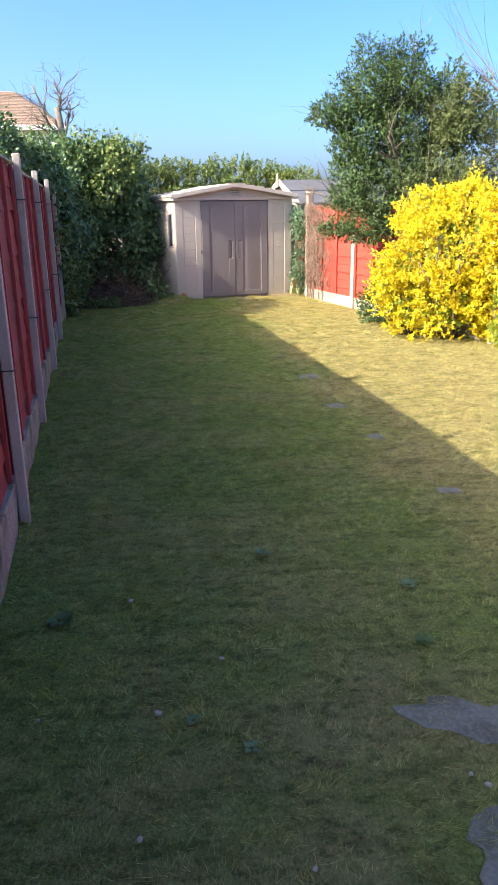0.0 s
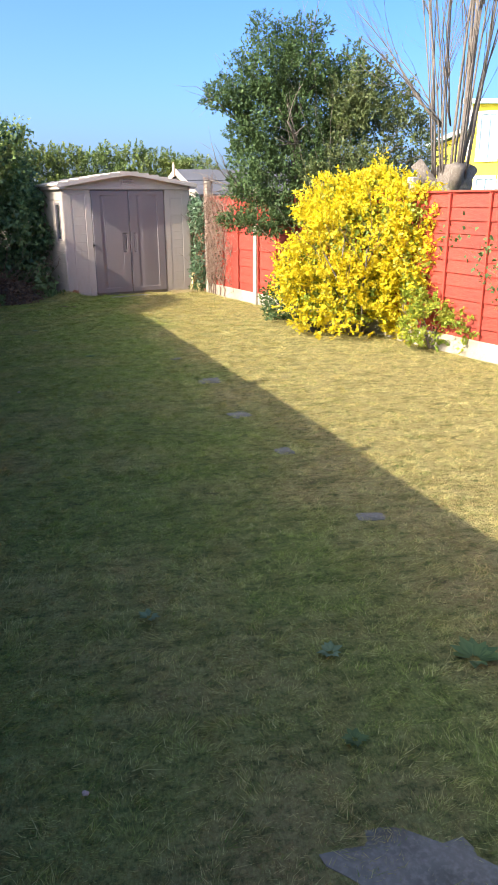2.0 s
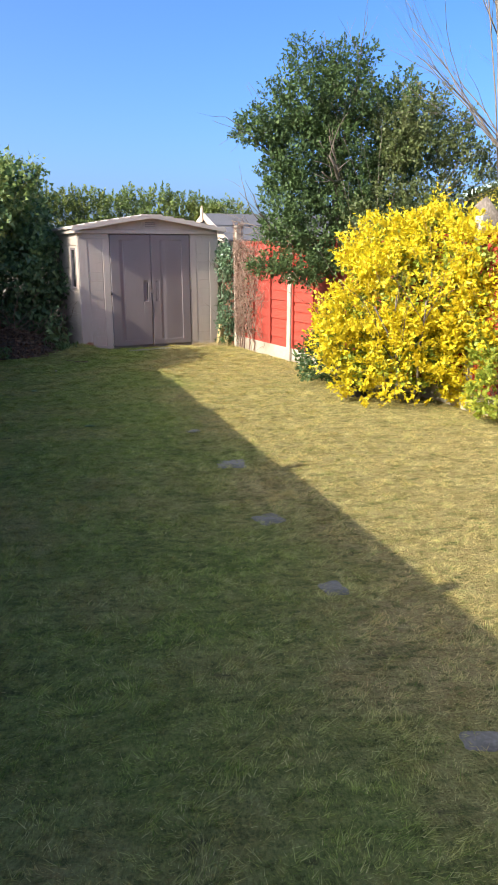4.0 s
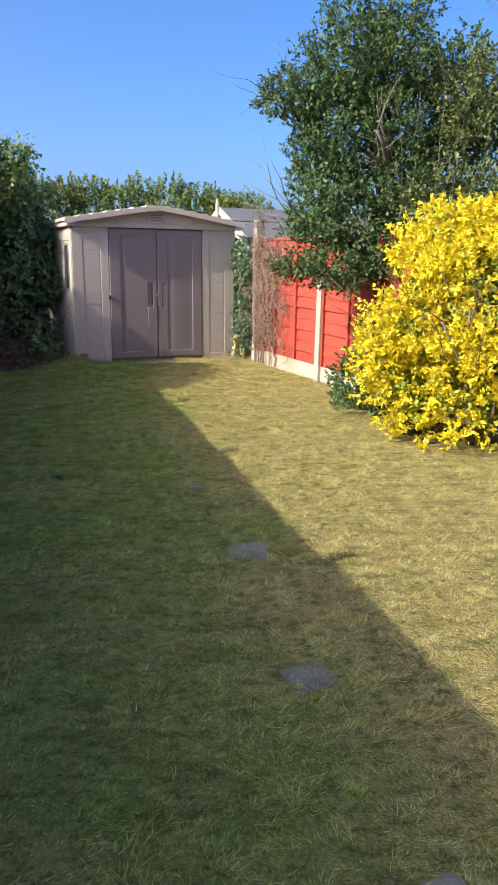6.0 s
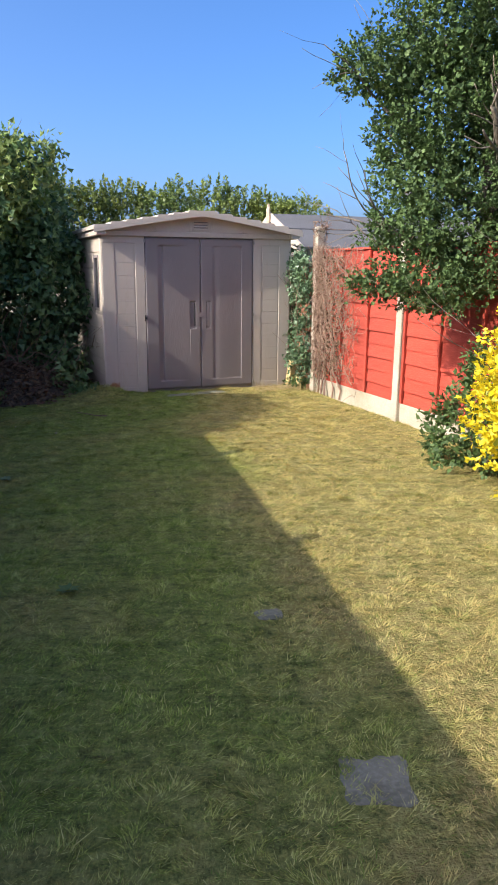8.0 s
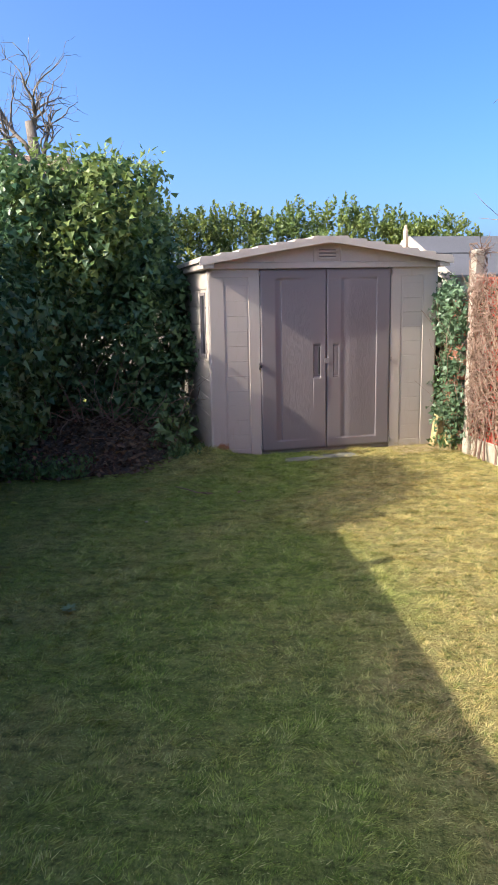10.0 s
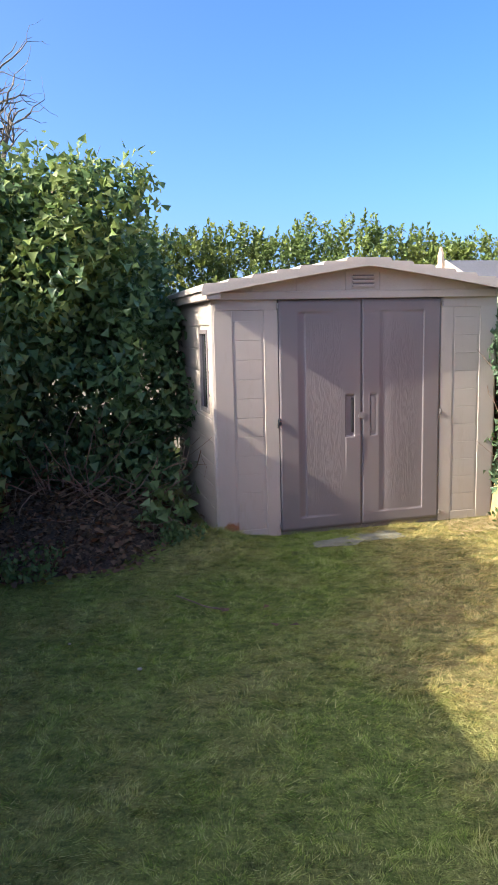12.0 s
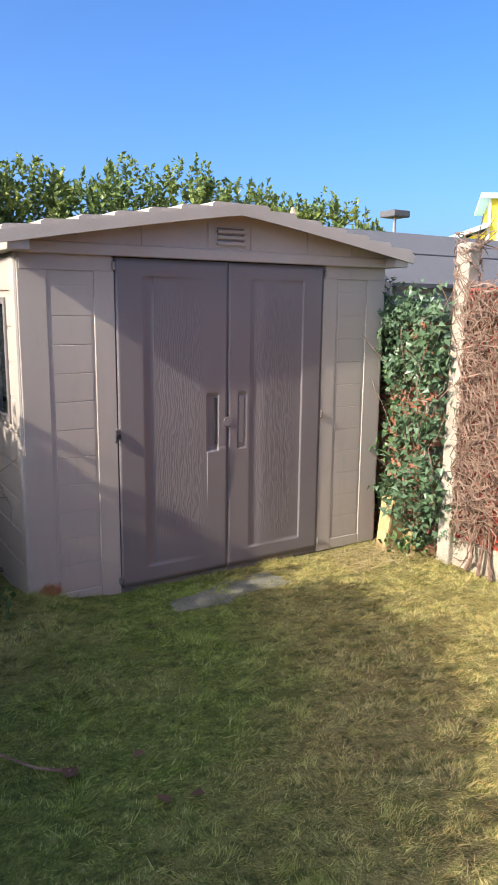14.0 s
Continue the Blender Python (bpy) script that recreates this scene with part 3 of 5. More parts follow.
def door_relief(x, z, flip):
    """How far the moulded face of a door stands out at x from its hinge and z above its foot."""
    field = smooth_step(0.10, 0.112, z) * (1 - smooth_step(1.782, 1.794, z))
    edge = 0.53 + 0.012 * noise.noise(Vector((3.0, z * 4, 0)))
    if flip:
        inner = 0.006 - 0.009 * smooth_step(0.150, 0.156, x)
        inner += 0.007 * smooth_step(0.16, 0.42, x) * (1 - smooth_step(0.44, edge, x))
        inner += 0.007 * smooth_step(edge, edge + 0.012, x)
    else:
        inner = 0.006 - 0.017 * smooth_step(0.148, 0.215, x) + 0.007 * smooth_step(0.220, 0.227, x) + 0.010 * smooth_step(0.18, 0.60, x)
        inner += 0.005 * smooth_step(0.562, 0.568, x) * smooth_step(0.40, 0.66, z) * (1 - smooth_step(0.775, 0.785, z))
    r = 0.006 + (inner - 0.006) * field
    a, b = abs(x - 0.603), abs(z - 0.935)
    half = 0.033 if flip else 0.040
    hollow = (1 - smooth_step(half - 0.004, half + 0.001, a)) * (1 - smooth_step(0.168, 0.174, b))
    return r - (0.006 if flip else 0.014) * hollow


def shed_door(flip):
    """A door leaf, 0.705 m wide, hinged at x = 0 and meeting its fellow at x = 0.705."""
    bm = bmesh.new()
    w, h = 0.705, 1.885
    add_box(bm, 0.001, w - 0.001, 0.016, 0.045, 0.0, h, 0.003)
    xs = sorted({round(0.0 + w * i / 40, 4) for i in range(41)} | {0.148, 0.152, 0.156, 0.222, 0.2245, 0.227, 0.562, 0.565, 0.568, 0.5595, 0.639, 0.643, 0.645, 0.5695, 0.633, 0.637})
    zs = sorted({round(h * i / 60, 4) for i in range(61)} | {0.10, 0.106, 0.112, 1.782, 1.788, 1.794, 0.761, 0.764, 0.767, 0.775, 0.785, 1.103, 1.106, 1.109})
    grid = [[bm.verts.new((x, -door_relief(x, z, flip), z)) for x in xs] for z in zs]
    for a, b in zip(grid, grid[1:]):
        for i in range(len(xs) - 1):
            bm.faces.new((a[i], a[i + 1], b[i + 1], b[i]))
    rim = grid[0] + [r[-1] for r in grid[1:]] + grid[-1][-2::-1] + [r[0] for r in grid[-2:0:-1]]
    back = [bm.verts.new((v.co.x, 0.02, v.co.z)) for v in rim]
    for i in range(len(rim)):
        k = (i + 1) % len(rim)
        bm.faces.new((rim[k], rim[i], back[i], back[k]))
    if flip:
        bmesh.ops.scale(bm, vec=(-1, 1, 1), verts=bm.verts)
        bmesh.ops.reverse_faces(bm, faces=bm.faces)
    return bm


def grain_mat():
    """Taupe plastic with a wavy moulded wood grain in the inner field of a door."""
    m, nt, p = start_mat("grained_taupe_plastic")
    c = mix_rgb(nt, ramp(nt, noise_tex(nt, 1.5, 3), 0.35, 0.7), (0.20, 0.175, 0.172), (0.18, 0.157, 0.156))
    c = mix_rgb(nt, ramp(nt, noise_tex(nt, 5, 6, (1, 1, 1), 0.75), 0.66, 0.85), c, (0.24, 0.202, 0.186))
    nt.links.new(c, p.inputs["Base Color"])
    p.inputs["Roughness"].default_value = 0.45
    co, mp, wave = nt.nodes.new("ShaderNodeTexCoord"), nt.nodes.new("ShaderNodeMapping"), nt.nodes.new("ShaderNodeTexWave")
    mp.inputs["Scale"].default_value = (1, 1, 0.22)
    nt.links.new(co.outputs["Object"], mp.inputs["Vector"])
    nt.links.new(mp.outputs["Vector"], wave.inputs["Vector"])
    wave.bands_direction = "X"
    wave.inputs["Scale"].default_value, wave.inputs["Distortion"].default_value = 30, 22
    wave.inputs["Detail"].default_value, wave.inputs["Detail Scale"].default_value = 4, 0.55
    sep, ab = nt.nodes.new("ShaderNodeSeparateXYZ"), nt.nodes.new("ShaderNodeMath")
    nt.links.new(co.outputs["Object"], sep.inputs[0])
    ab.operation = "ABSOLUTE"
    nt.links.new(sep.outputs["X"], ab.inputs[0])
    gate, low, high = nt.nodes.new("ShaderNodeMath"), nt.nodes.new("ShaderNodeMath"), nt.nodes.new("ShaderNodeMath")
    gate.operation = low.operation = high.operation = "MULTIPLY"
    nt.links.new(ramp(nt, ab.outputs[0], 0.17, 0.24), gate.inputs[0])
    nt.links.new(ramp(nt, ab.outputs[0], 0.56, 0.52), gate.inputs[1])
    nt.links.new(gate.outputs[0], low.inputs[0])
    nt.links.new(ramp(nt, sep.outputs["Z"], 0.11, 0.2), low.inputs[1])
    nt.links.new(low.outputs[0], high.inputs[0])
    nt.links.new(ramp(nt, sep.outputs["Z"], 1.77, 1.68), high.inputs[1])
    relief = nt.nodes.new("ShaderNodeMath")
    relief.operation = "MULTIPLY"
    nt.links.new(high.outputs[0], relief.inputs[0])
    nt.links.new(wave.outputs["Fac"], relief.inputs[1])
    b = nt.nodes.new("ShaderNodeBump")
    b.inputs["Strength"].default_value, b.inputs["Distance"].default_value = 0.36, 0.0012
    nt.links.new(relief.outputs[0], b.inputs["Height"])
    nt.links.new(b.outputs["Normal"], p.inputs["Normal"])
    return m


def roof_z(x):
    return 2.228 - 0.212 * (abs(x) / 1.32) ** 1.1


def build_shed():
    shed = empty("shed", SHED_AT, "beige plastic garden shed with closed taupe double doors", "shed")
    stained, nt, p = start_mat("beige_plastic_rust_marked")
    co, dist = nt.nodes.new("ShaderNodeTexCoord"), nt.nodes.new("ShaderNodeVectorMath")
    dist.operation = "DISTANCE"
    nt.links.new(co.outputs["Object"], dist.inputs[0])
    dist.inputs[1].default_value = (-1.13, -0.01, 0.09)
    add = nt.nodes.new("ShaderNodeMath")
    add.operation = "MULTIPLY_ADD"
    nt.links.new(noise_tex(nt, 22, 4), add.inputs[0])
    add.inputs[1].default_value = 0.16
    nt.links.new(dist.outputs["Value"], add.inputs[2])
    c = mix_rgb(nt, ramp(nt, noise_tex(nt, 1.5, 4), 0.35, 0.7), (0.47, 0.41, 0.345), (0.42, 0.365, 0.305))
    c = mix_rgb(nt, ramp(nt, noise_tex(nt, 9, 5, (1, 1, 0.25), 0.7), 0.55, 0.8), c, (0.40, 0.335, 0.265))
    c = mix_rgb(nt, ramp(nt, add.outputs[0], 0.155, 0.125), c, (0.30, 0.13, 0.05))
    nt.links.new(c, p.inputs["Base Color"])
    p.inputs["Roughness"].default_value = 0.5
    bmp = nt.nodes.new("ShaderNodeBump")
    bmp.inputs["Strength"].default_value, bmp.inputs["Distance"].default_value = 0.25, 0.002
    nt.links.new(noise_tex(nt, 18, 4, (0.7, 1, 5)), bmp.inputs["Height"])
    nt.links.new(bmp.outputs["Normal"], p.inputs["Normal"])
    for name, x0, x1, flip in (("front_wall", -1.235, -0.715, False), ("front_wall", 0.715, 1.235, True)):
        mesh_ob(name, shed_side_panel(x0, x1, flip), stained, shed)
    # threshold and lintel
    bm = bmesh.new()
    add_box(bm, -0.715, 0.715, 0.0, 0.06, 0.0, 0.03, 0.004)
    mesh_ob("threshold", bm, TAUPE, shed)
    bm = bmesh.new()
    add_box(bm, -0.715, 0.715, 0.046, 0.08, 1.86, 1.96, 0.004)
    mesh_ob("lintel", bm, TAUPE, shed)
    for sgn in (-1, 1):
        bm = bmesh.new()
        a, b = sorted((1.20 * sgn, 1.31 * sgn))
        add_box(bm, a, b, -0.147, 1.9, 1.925, 1.992, 0.006)
        mesh_ob("eave", bm, BEIGE, shed)
    # doors
    grain = grain_mat()
    for flip in (False, True):
        sgn = -1 if flip else 1
        door = mesh_ob("door", shed_door(flip), grain, shed, smooth=True)
        door.matrix_basis = Matrix.Translation((-0.709 * sgn, -0.004, 0.032))
        tagged(door, "taupe moulded plastic shed door")
        bm = bmesh.new()
        if not flip:
            add_box(bm, 0.618, 0.638, -0.001, 0.012, 0.80, 1.085, 0.005)
            h = mesh_ob("handle", bm, DARK, door)
        else:
            add_box(bm, -0.631, -0.590, -0.0018, 0.004, 0.80, 1.09, 0.002)
            h = mesh_ob("handle", bm, TAUPE, door)
        for z in (0.05, 0.93, 1.84):
            bm = bmesh.new()
            add_box(bm, -0.012 * sgn - 0.009, -0.012 * sgn + 0.009, -0.020, -0.004, z - 0.022, z + 0.022, 0.004)
            mesh_ob("hinge", bm, STEEL, door)
    bm = bmesh.new()
    r = bmesh.ops.create_cone(bm, cap_ends=True, segments=24, radius1=0.030, radius2=0.029, depth=0.004)
    bmesh.ops.rotate(bm, verts=r["verts"], matrix=Matrix.Rotation(radians(90), 3, "X"))
    bmesh.ops.translate(bm, verts=r["verts"], vec=(0, -0.0115, 0.97))
    mesh_ob("lock_plate", bm, TAUPE, shed)
    bm = bmesh.new()
    add_tube(bm, [(-0.728, -0.01, 0.905), (-0.732, -0.026, 0.912), (-0.731, -0.029, 0.945), (-0.728, -0.025, 0.975), (-0.724, -0.01, 0.972)], [0.006] * 5, 6)
    add_box(bm, -0.733, -0.702, -0.026, -0.012, 0.925, 0.95, 0.003)
    mesh_ob("door_latch", bm, DARK, shed)
    # gable over the doors
    bm = bmesh.new()
    xs = [-1.26 + 2.52 * i / 26 for i in range(27)]
    add_prism(bm, [(-1.26, 1.925)] + [(x, roof_z(x) - 0.028) for x in xs] + [(1.26, 1.925)], -0.03, 0.05)
    add_box(bm, -1.26, 1.26, -0.043, -0.02, 1.922, 1.985, 0.008)
    for x in (-0.145, 0.145):
        add_box(bm, x - 0.006, x + 0.006, -0.036, -0.02, 1.98, 2.13, 0.002)
    for x in (-0.92, -0.56, 0.56, 0.92):
        add_box(bm, x - 0.004, x + 0.004, -0.0345, -0.02, 1.98, roof_z(x) - 0.03, 0.001)
    mesh_ob("gable", bm, BEIGE, shed)
    bm = bmesh.new()
    add_box(bm, -0.105, 0.105, -0.0335, -0.02, 1.998, 2.108, 0.003)
    for z in (2.012, 2.045, 2.078):
        vs = add_box(bm, -0.095, 0.095, -0.052, -0.03, z, z + 0.018, 0.003)
    vent = mesh_ob("vent", bm, BEIGE, shed)
    bm = bmesh.new()
    for z in (2.031, 2.064, 2.097):
        add_box(bm, -0.09, 0.09, -0.0355, -0.03, z, z + 0.011)
    mesh_ob("slot", bm, TAUPE, vent)
    # roof: two slopes of stepped shingle courses
    bm = bmesh.new()
    steps = 7
    for sgn in (-1, 1):
        for i in range(steps):
            a, b = 1.335 * i / steps, 1.335 * (i + 1) / steps
            za, zb = roof_z(a), roof_z(b)
            pts = [(sgn * a, za + 0.004), (sgn * (b - 0.02), zb + 0.031), (sgn * b, zb + 0.018), (sgn * b, zb - 0.022), (sgn * a, za - 0.022)]
            add_prism(bm, pts, -0.158, 1.95)
    add_box(bm, -0.10, 0.10, -0.162, 1.953, 2.18, 2.218, 0.012)
    mesh_ob("roof", bm, BEIGE, shed)
    bm = bmesh.new()
    for sgn in (-1, 1):
        for i in range(12):
            a, b = 1.345 * i / 12, 1.345 * (i + 1) / 12
            add_prism(bm, [(sgn * a, roof_z(a) + 0.002), (sgn * b, roof_z(b) + 0.002), (sgn * b, roof_z(b) - 0.060), (sgn * a, roof_z(a) - 0.060)], -0.166, -0.15)
    mesh_ob("fascia", bm, BEIGE, shed)
    # side and rear walls
    for sgn in (-1, 1):
        bm = bmesh.new()
        x = 1.235 * sgn
        x0, x1 = sorted((x, x - 0.06 * sgn))
        hole = sgn < 0
        for y0, y1, z0, z1 in ([(0.06, 0.22, 0, 1.93), (0.56, 1.80, 0, 1.93), (0.22, 0.56, 0, 1.02), (0.22, 0.56, 1.70, 1.93)] if hole else [(0.06, 1.80, 0, 1.93)]):
            add_box(bm, x0, x1, y0, y1, z0, z1)
        z = 0.07
        while z < 1.85:
            for y0, y1 in ([(0.10, 0.20), (0.60, 1.75)] if hole and 0.9 < z < 1.72 else [(0.10, 1.75)]):
                xa, xb = sorted((x - 0.005 * sgn, x + 0.010 * sgn))
                add_box(bm, xa, xb, y0, y1, z, z + 0.172, 0.006)
            z += 0.185
        xa, xb = sorted((x - 0.02 * sgn, x + 0.018 * sgn))
        add_box(bm, xa, xb, 0.0, 0.085, 0, 1.93, 0.014)
        mesh_ob("side_wall", bm, BEIGE, shed)
    bm = bmesh.new()
    add_box(bm, -1.235, 1.235, 1.80, 1.86, 0, 1.93)
    add_prism(bm, [(-1.26, 1.925)] + [(x, roof_z(x) - 0.028) for x in xs] + [(1.26, 1.925)], 1.80, 1.86)
    mesh_ob("back_wall", bm, BEIGE, shed)
    win = mesh_ob("window", bmesh.new(), DARK, shed)
    bm = bmesh.new()
    for y0, y1, z0, z1 in ((0.22, 0.56, 1.02, 1.055), (0.22, 0.56, 1.665, 1.70), (0.22, 0.255, 1.055, 1.665), (0.525, 0.56, 1.055, 1.665)):
        add_box(bm, -1.25, -1.20, y0, y1, z0, z1, 0.004)
    mesh_ob("window_frame", bm, TAUPE, win)
    bm = bmesh.new()
    add_box(bm, -1.228, -1.222, 0.255, 0.525, 1.055, 1.665)
    mesh_ob("window_pane", bm, GLASS, win)
    # floor inside, so that the shell is closed
    bm = bmesh.new()
    add_box(bm, -1.2, 1.2, 0.06, 1.8, 0.0, 0.03)
    mesh_ob("floor_base", bm, TAUPE, shed)
    return shed


# ---- neighbours ----
def build_neighbour_shed():
    """A felt-roofed timber shed behind the corner, its ridge along x from the near gable."""
    ob = empty("timber_shed", pose(5.20, 18.57, 0, 0, 0, 17), "pale timber shed with grey felt roof beyond the fence", "shed")
    L, half, ridge, eave = 4.6, 1.12, 2.33, 1.85
    bm = bmesh.new()
    for sgn in (-1, 1):
        a, b = (0, ridge), (sgn * half * 1.08, eave - 0.035)
        vs = [bm.verts.new((x, y, z + dz)) for dz in (0, 0.03) for x in (-0.12, L) for y, z in (a, b)]
        for f in ((0, 1, 3, 2), (4, 5, 7, 6), (0, 1, 5, 4), (2, 3, 7, 6), (0, 2, 6, 4), (1, 3, 7, 5)):
            bm.faces.new([vs[i] for i in f])
    mesh_ob("roof", bm, FELT, ob)
    bm = bmesh.new()
    for sgn in (-1, 1):
        y1, z1 = sgn * half * 0.5, (ridge + eave) / 2
        add_box(bm, -0.11, L, y1 - 0.03, y1 + 0.03, z1 + 0.022, z1 + 0.034, 0.002)
    mesh_ob("felt_lap", bm, FELT, ob)
    bm = bmesh.new()
    for sgn in (-1, 1):
        vs = [bm.verts.new((x, y, z)) for x in (-0.145, -0.122) for y, z in ((0, ridge + 0.05), (sgn * half * 1.1, eave - 0.01), (sgn * half * 1.1, eave - 0.12), (0, ridge - 0.075))]
        for f in ((0, 1, 2, 3), (4, 5, 6, 7), (0, 1, 5, 4), (1, 2, 6, 5), (2, 3, 7, 6), (3, 0, 4, 7)):
            bm.faces.new([vs[i] for i in f])
    mesh_ob("bargeboard", bm, CREAM_WOOD, ob)
    bm = bmesh.new()
    add_prism(bm, [(-0.05, 2.20), (-0.045, 2.42), (0, 2.50), (0.045, 2.42), (0.05, 2.20)], -0.012, 0.012)
    bmesh.ops.rotate(bm, verts=bm.verts, matrix=Matrix.Rotation(radians(90), 3, "Z"))
    bmesh.ops.translate(bm, verts=bm.verts, vec=(-0.165, 0, 0))
    mesh_ob("finial", bm, CUT_WOOD, ob)
    bm = bmesh.new()
    add_box(bm, 0, L - 0.1, -half, half, 0, eave - 0.01)
    for x in (0.0,):
        a = [bm.verts.new((x + d, y, z)) for d in (0.0, 0.03) for y, z in ((-half, eave - 0.01), (half, eave - 0.01), (0, ridge - 0.01))]
        for f in ((0, 1, 2), (3, 4, 5), (0, 1, 4, 3), (1, 2, 5, 4), (2, 0, 3, 5)):
            bm.faces.new([a[i] for i in f])
    mesh_ob("walls", bm, CREAM_WOOD, ob)
    # cowl on a stalk behind the ridge
    cowl = empty("flue_cowl", pose(9.0, 24.6, 0, 0, 0, 17), "dark square flue cowl on a thin pole", "flue cowl")
    bm = bmesh.new()
    add_tube(bm, [(0, 0, 0), (0, 0, 3.2)], [0.035, 0.03], 8)
    mesh_ob("pole", bm, STEEL, cowl)
    bm = bmesh.new()
    add_box(bm, -0.19, 0.19, -0.19, 0.19, 3.2, 3.32, 0.02)
    mesh_ob("cap", bm, FELT, cowl)


def build_tiled_house():
    ob = empty("house", pose(-2.0, 30.0, 0, 0, 0, 12), "distant white house with brown tiled hipped roof", "house")
    bm = bmesh.new()
    add_box(bm, -9, 0, 0, 7, 0, 4.65)
    mesh_ob("wall", bm, WHITE, ob)
    bm = bmesh.new()
    e, r = [(-9.4, -0.4, 4.65), (0.4, -0.4, 4.65), (0.4, 7.4, 4.65), (-9.4, 7.4, 4.65)], [(-7.7, 3.5, 6.25), (-1.3, 3.5, 6.25)]
    v = [bm.verts.new(c) for c in e + r]
    for f in ((0, 1, 5, 4), (1, 2, 5), (2, 3, 4, 5), (3, 0, 4), (3, 2, 1, 0)):
        bm.faces.new([v[i] for i in f])
    mesh_ob("roof", bm, TILE, ob)
    # tile courses on the near slope and the hip
    bm = bmesh.new()
    for k in range(1, 22):
        f = k / 22
        z = 4.64 + 1.6 * f
        x0, x1 = -9.4 + 1.7 * f, 0.4 - 1.7 * f
        y = -0.4 + 3.9 * f
        n = max(4, int((x1 - x0) / 0.16))
        for i in range(n):
            a = x0 + (x1 - x0) * i / n
            add_box(bm, a, a + (x1 - x0) / n - 0.015, y - 0.06, y + 0.05, z + 0.0, z + 0.022)
        m = max(3, int((7.8 - 7.8 * f) / 0.4))
        for i in range(m):
            yy = -0.4 + 3.9 * f + (7.8 - 7.8 * f) * i / m
            add_box(bm, x1 - 0.03, x1 + 0.10, yy, yy + (7.8 - 7.8 * f) / m - 0.02, z, z + 0.03)
    tagged(mesh_ob("roof_tiles", bm, TILE, ob), kind="stuff")
    bm = bmesh.new()
    add_box(bm, -9.45, 0.45, -0.47, -0.4, 4.5, 4.66)
    mesh_ob("fascia", bm, WHITE, ob)


def build_yellow_house():
    ob = empty("house", pose(26.5, 50.0, -0.7, 0, 0, -30), "distant yellow rendered house with pale blue trim and windows", "house")
    bm = bmesh.new()
    add_prism(bm, [(-1.4, 0), (-1.4, 5.8), (0.75, 6.55), (0.75, 8.3), (9.0, 8.0), (9.0, 0)], 0, 8)
    mesh_ob("wall", bm, YELLOW_WALL, ob)
    bm = bmesh.new()
    for a, b in (((-2.0, 5.72), (0.8, 6.72)), ((0.2, 8.27), (9.6, 7.92))):
        add_prism(bm, [a, b, (b[0], b[1] + 0.26), (a[0], a[1] + 0.26)], -0.5, 8.4)
    mesh_ob("roof", bm, PALE_BLUE, ob)
    bm = bmesh.new()
    add_box(bm, 0.66, 0.80, -0.12, 0.05, 0, 8.2, 0.01)
    mesh_ob("corner_trim", bm, WHITE, ob)
    for x in (1.2, 2.7, 4.2, 5.7, 7.2):
        for z in (1.0, 4.9):
            bm = bmesh.new()
            for x0, x1, z0, z1 in ((x, x + 0.2, z, z + 2.7), (x + 1.26, x + 1.46, z, z + 2.7), (x, x + 1.4, z - 0.14, z), (x, x + 1.4, z + 2.7, z + 2.9), (x + 0.65, x + 0.75, z, z + 2.7)):
                add_box(bm, x0, x1, -0.12, 0.02, z0, z1)
            frame_ob = mesh_ob("window", bm, PALE_BLUE, ob)
            bm = bmesh.new()
            add_box(bm, x + 0.1, x + 1.3, -0.05, -0.01, z, z + 2.7)
            mesh_ob("pane", bm, PALE_GLASS, frame_ob)


def build_home():
    """The home behind the walker, never in view, which closes the garden."""
    bm = bmesh.new()
    add_box(bm, -3.0, 9.0, -9.0, -5.2, 0, 3.0)
    return tagged(mesh_ob("wall_south", bm, WHITE), "plain rendered rear wall of the home", "wall", kind="structure")


def build_back_fence():
    """A plain timber boundary, added behind the hedge to block light through the leaves."""
    bm = bmesh.new()
    for k in range(80):
        x = -1.6 + 0.15 * k
        add_box(bm, x, x + 0.146, 20.9, 20.92, 0, 1.75)
    for z in (0.4, 1.4):
        add_box(bm, -1.6, 10.4, 20.922, 20.96, z, z + 0.07)
    return tagged(mesh_ob("wall_north", bm, GREY_WOOD), "plain grey timber fence added behind the hedge to block bright gaps", "fence", kind="structure")


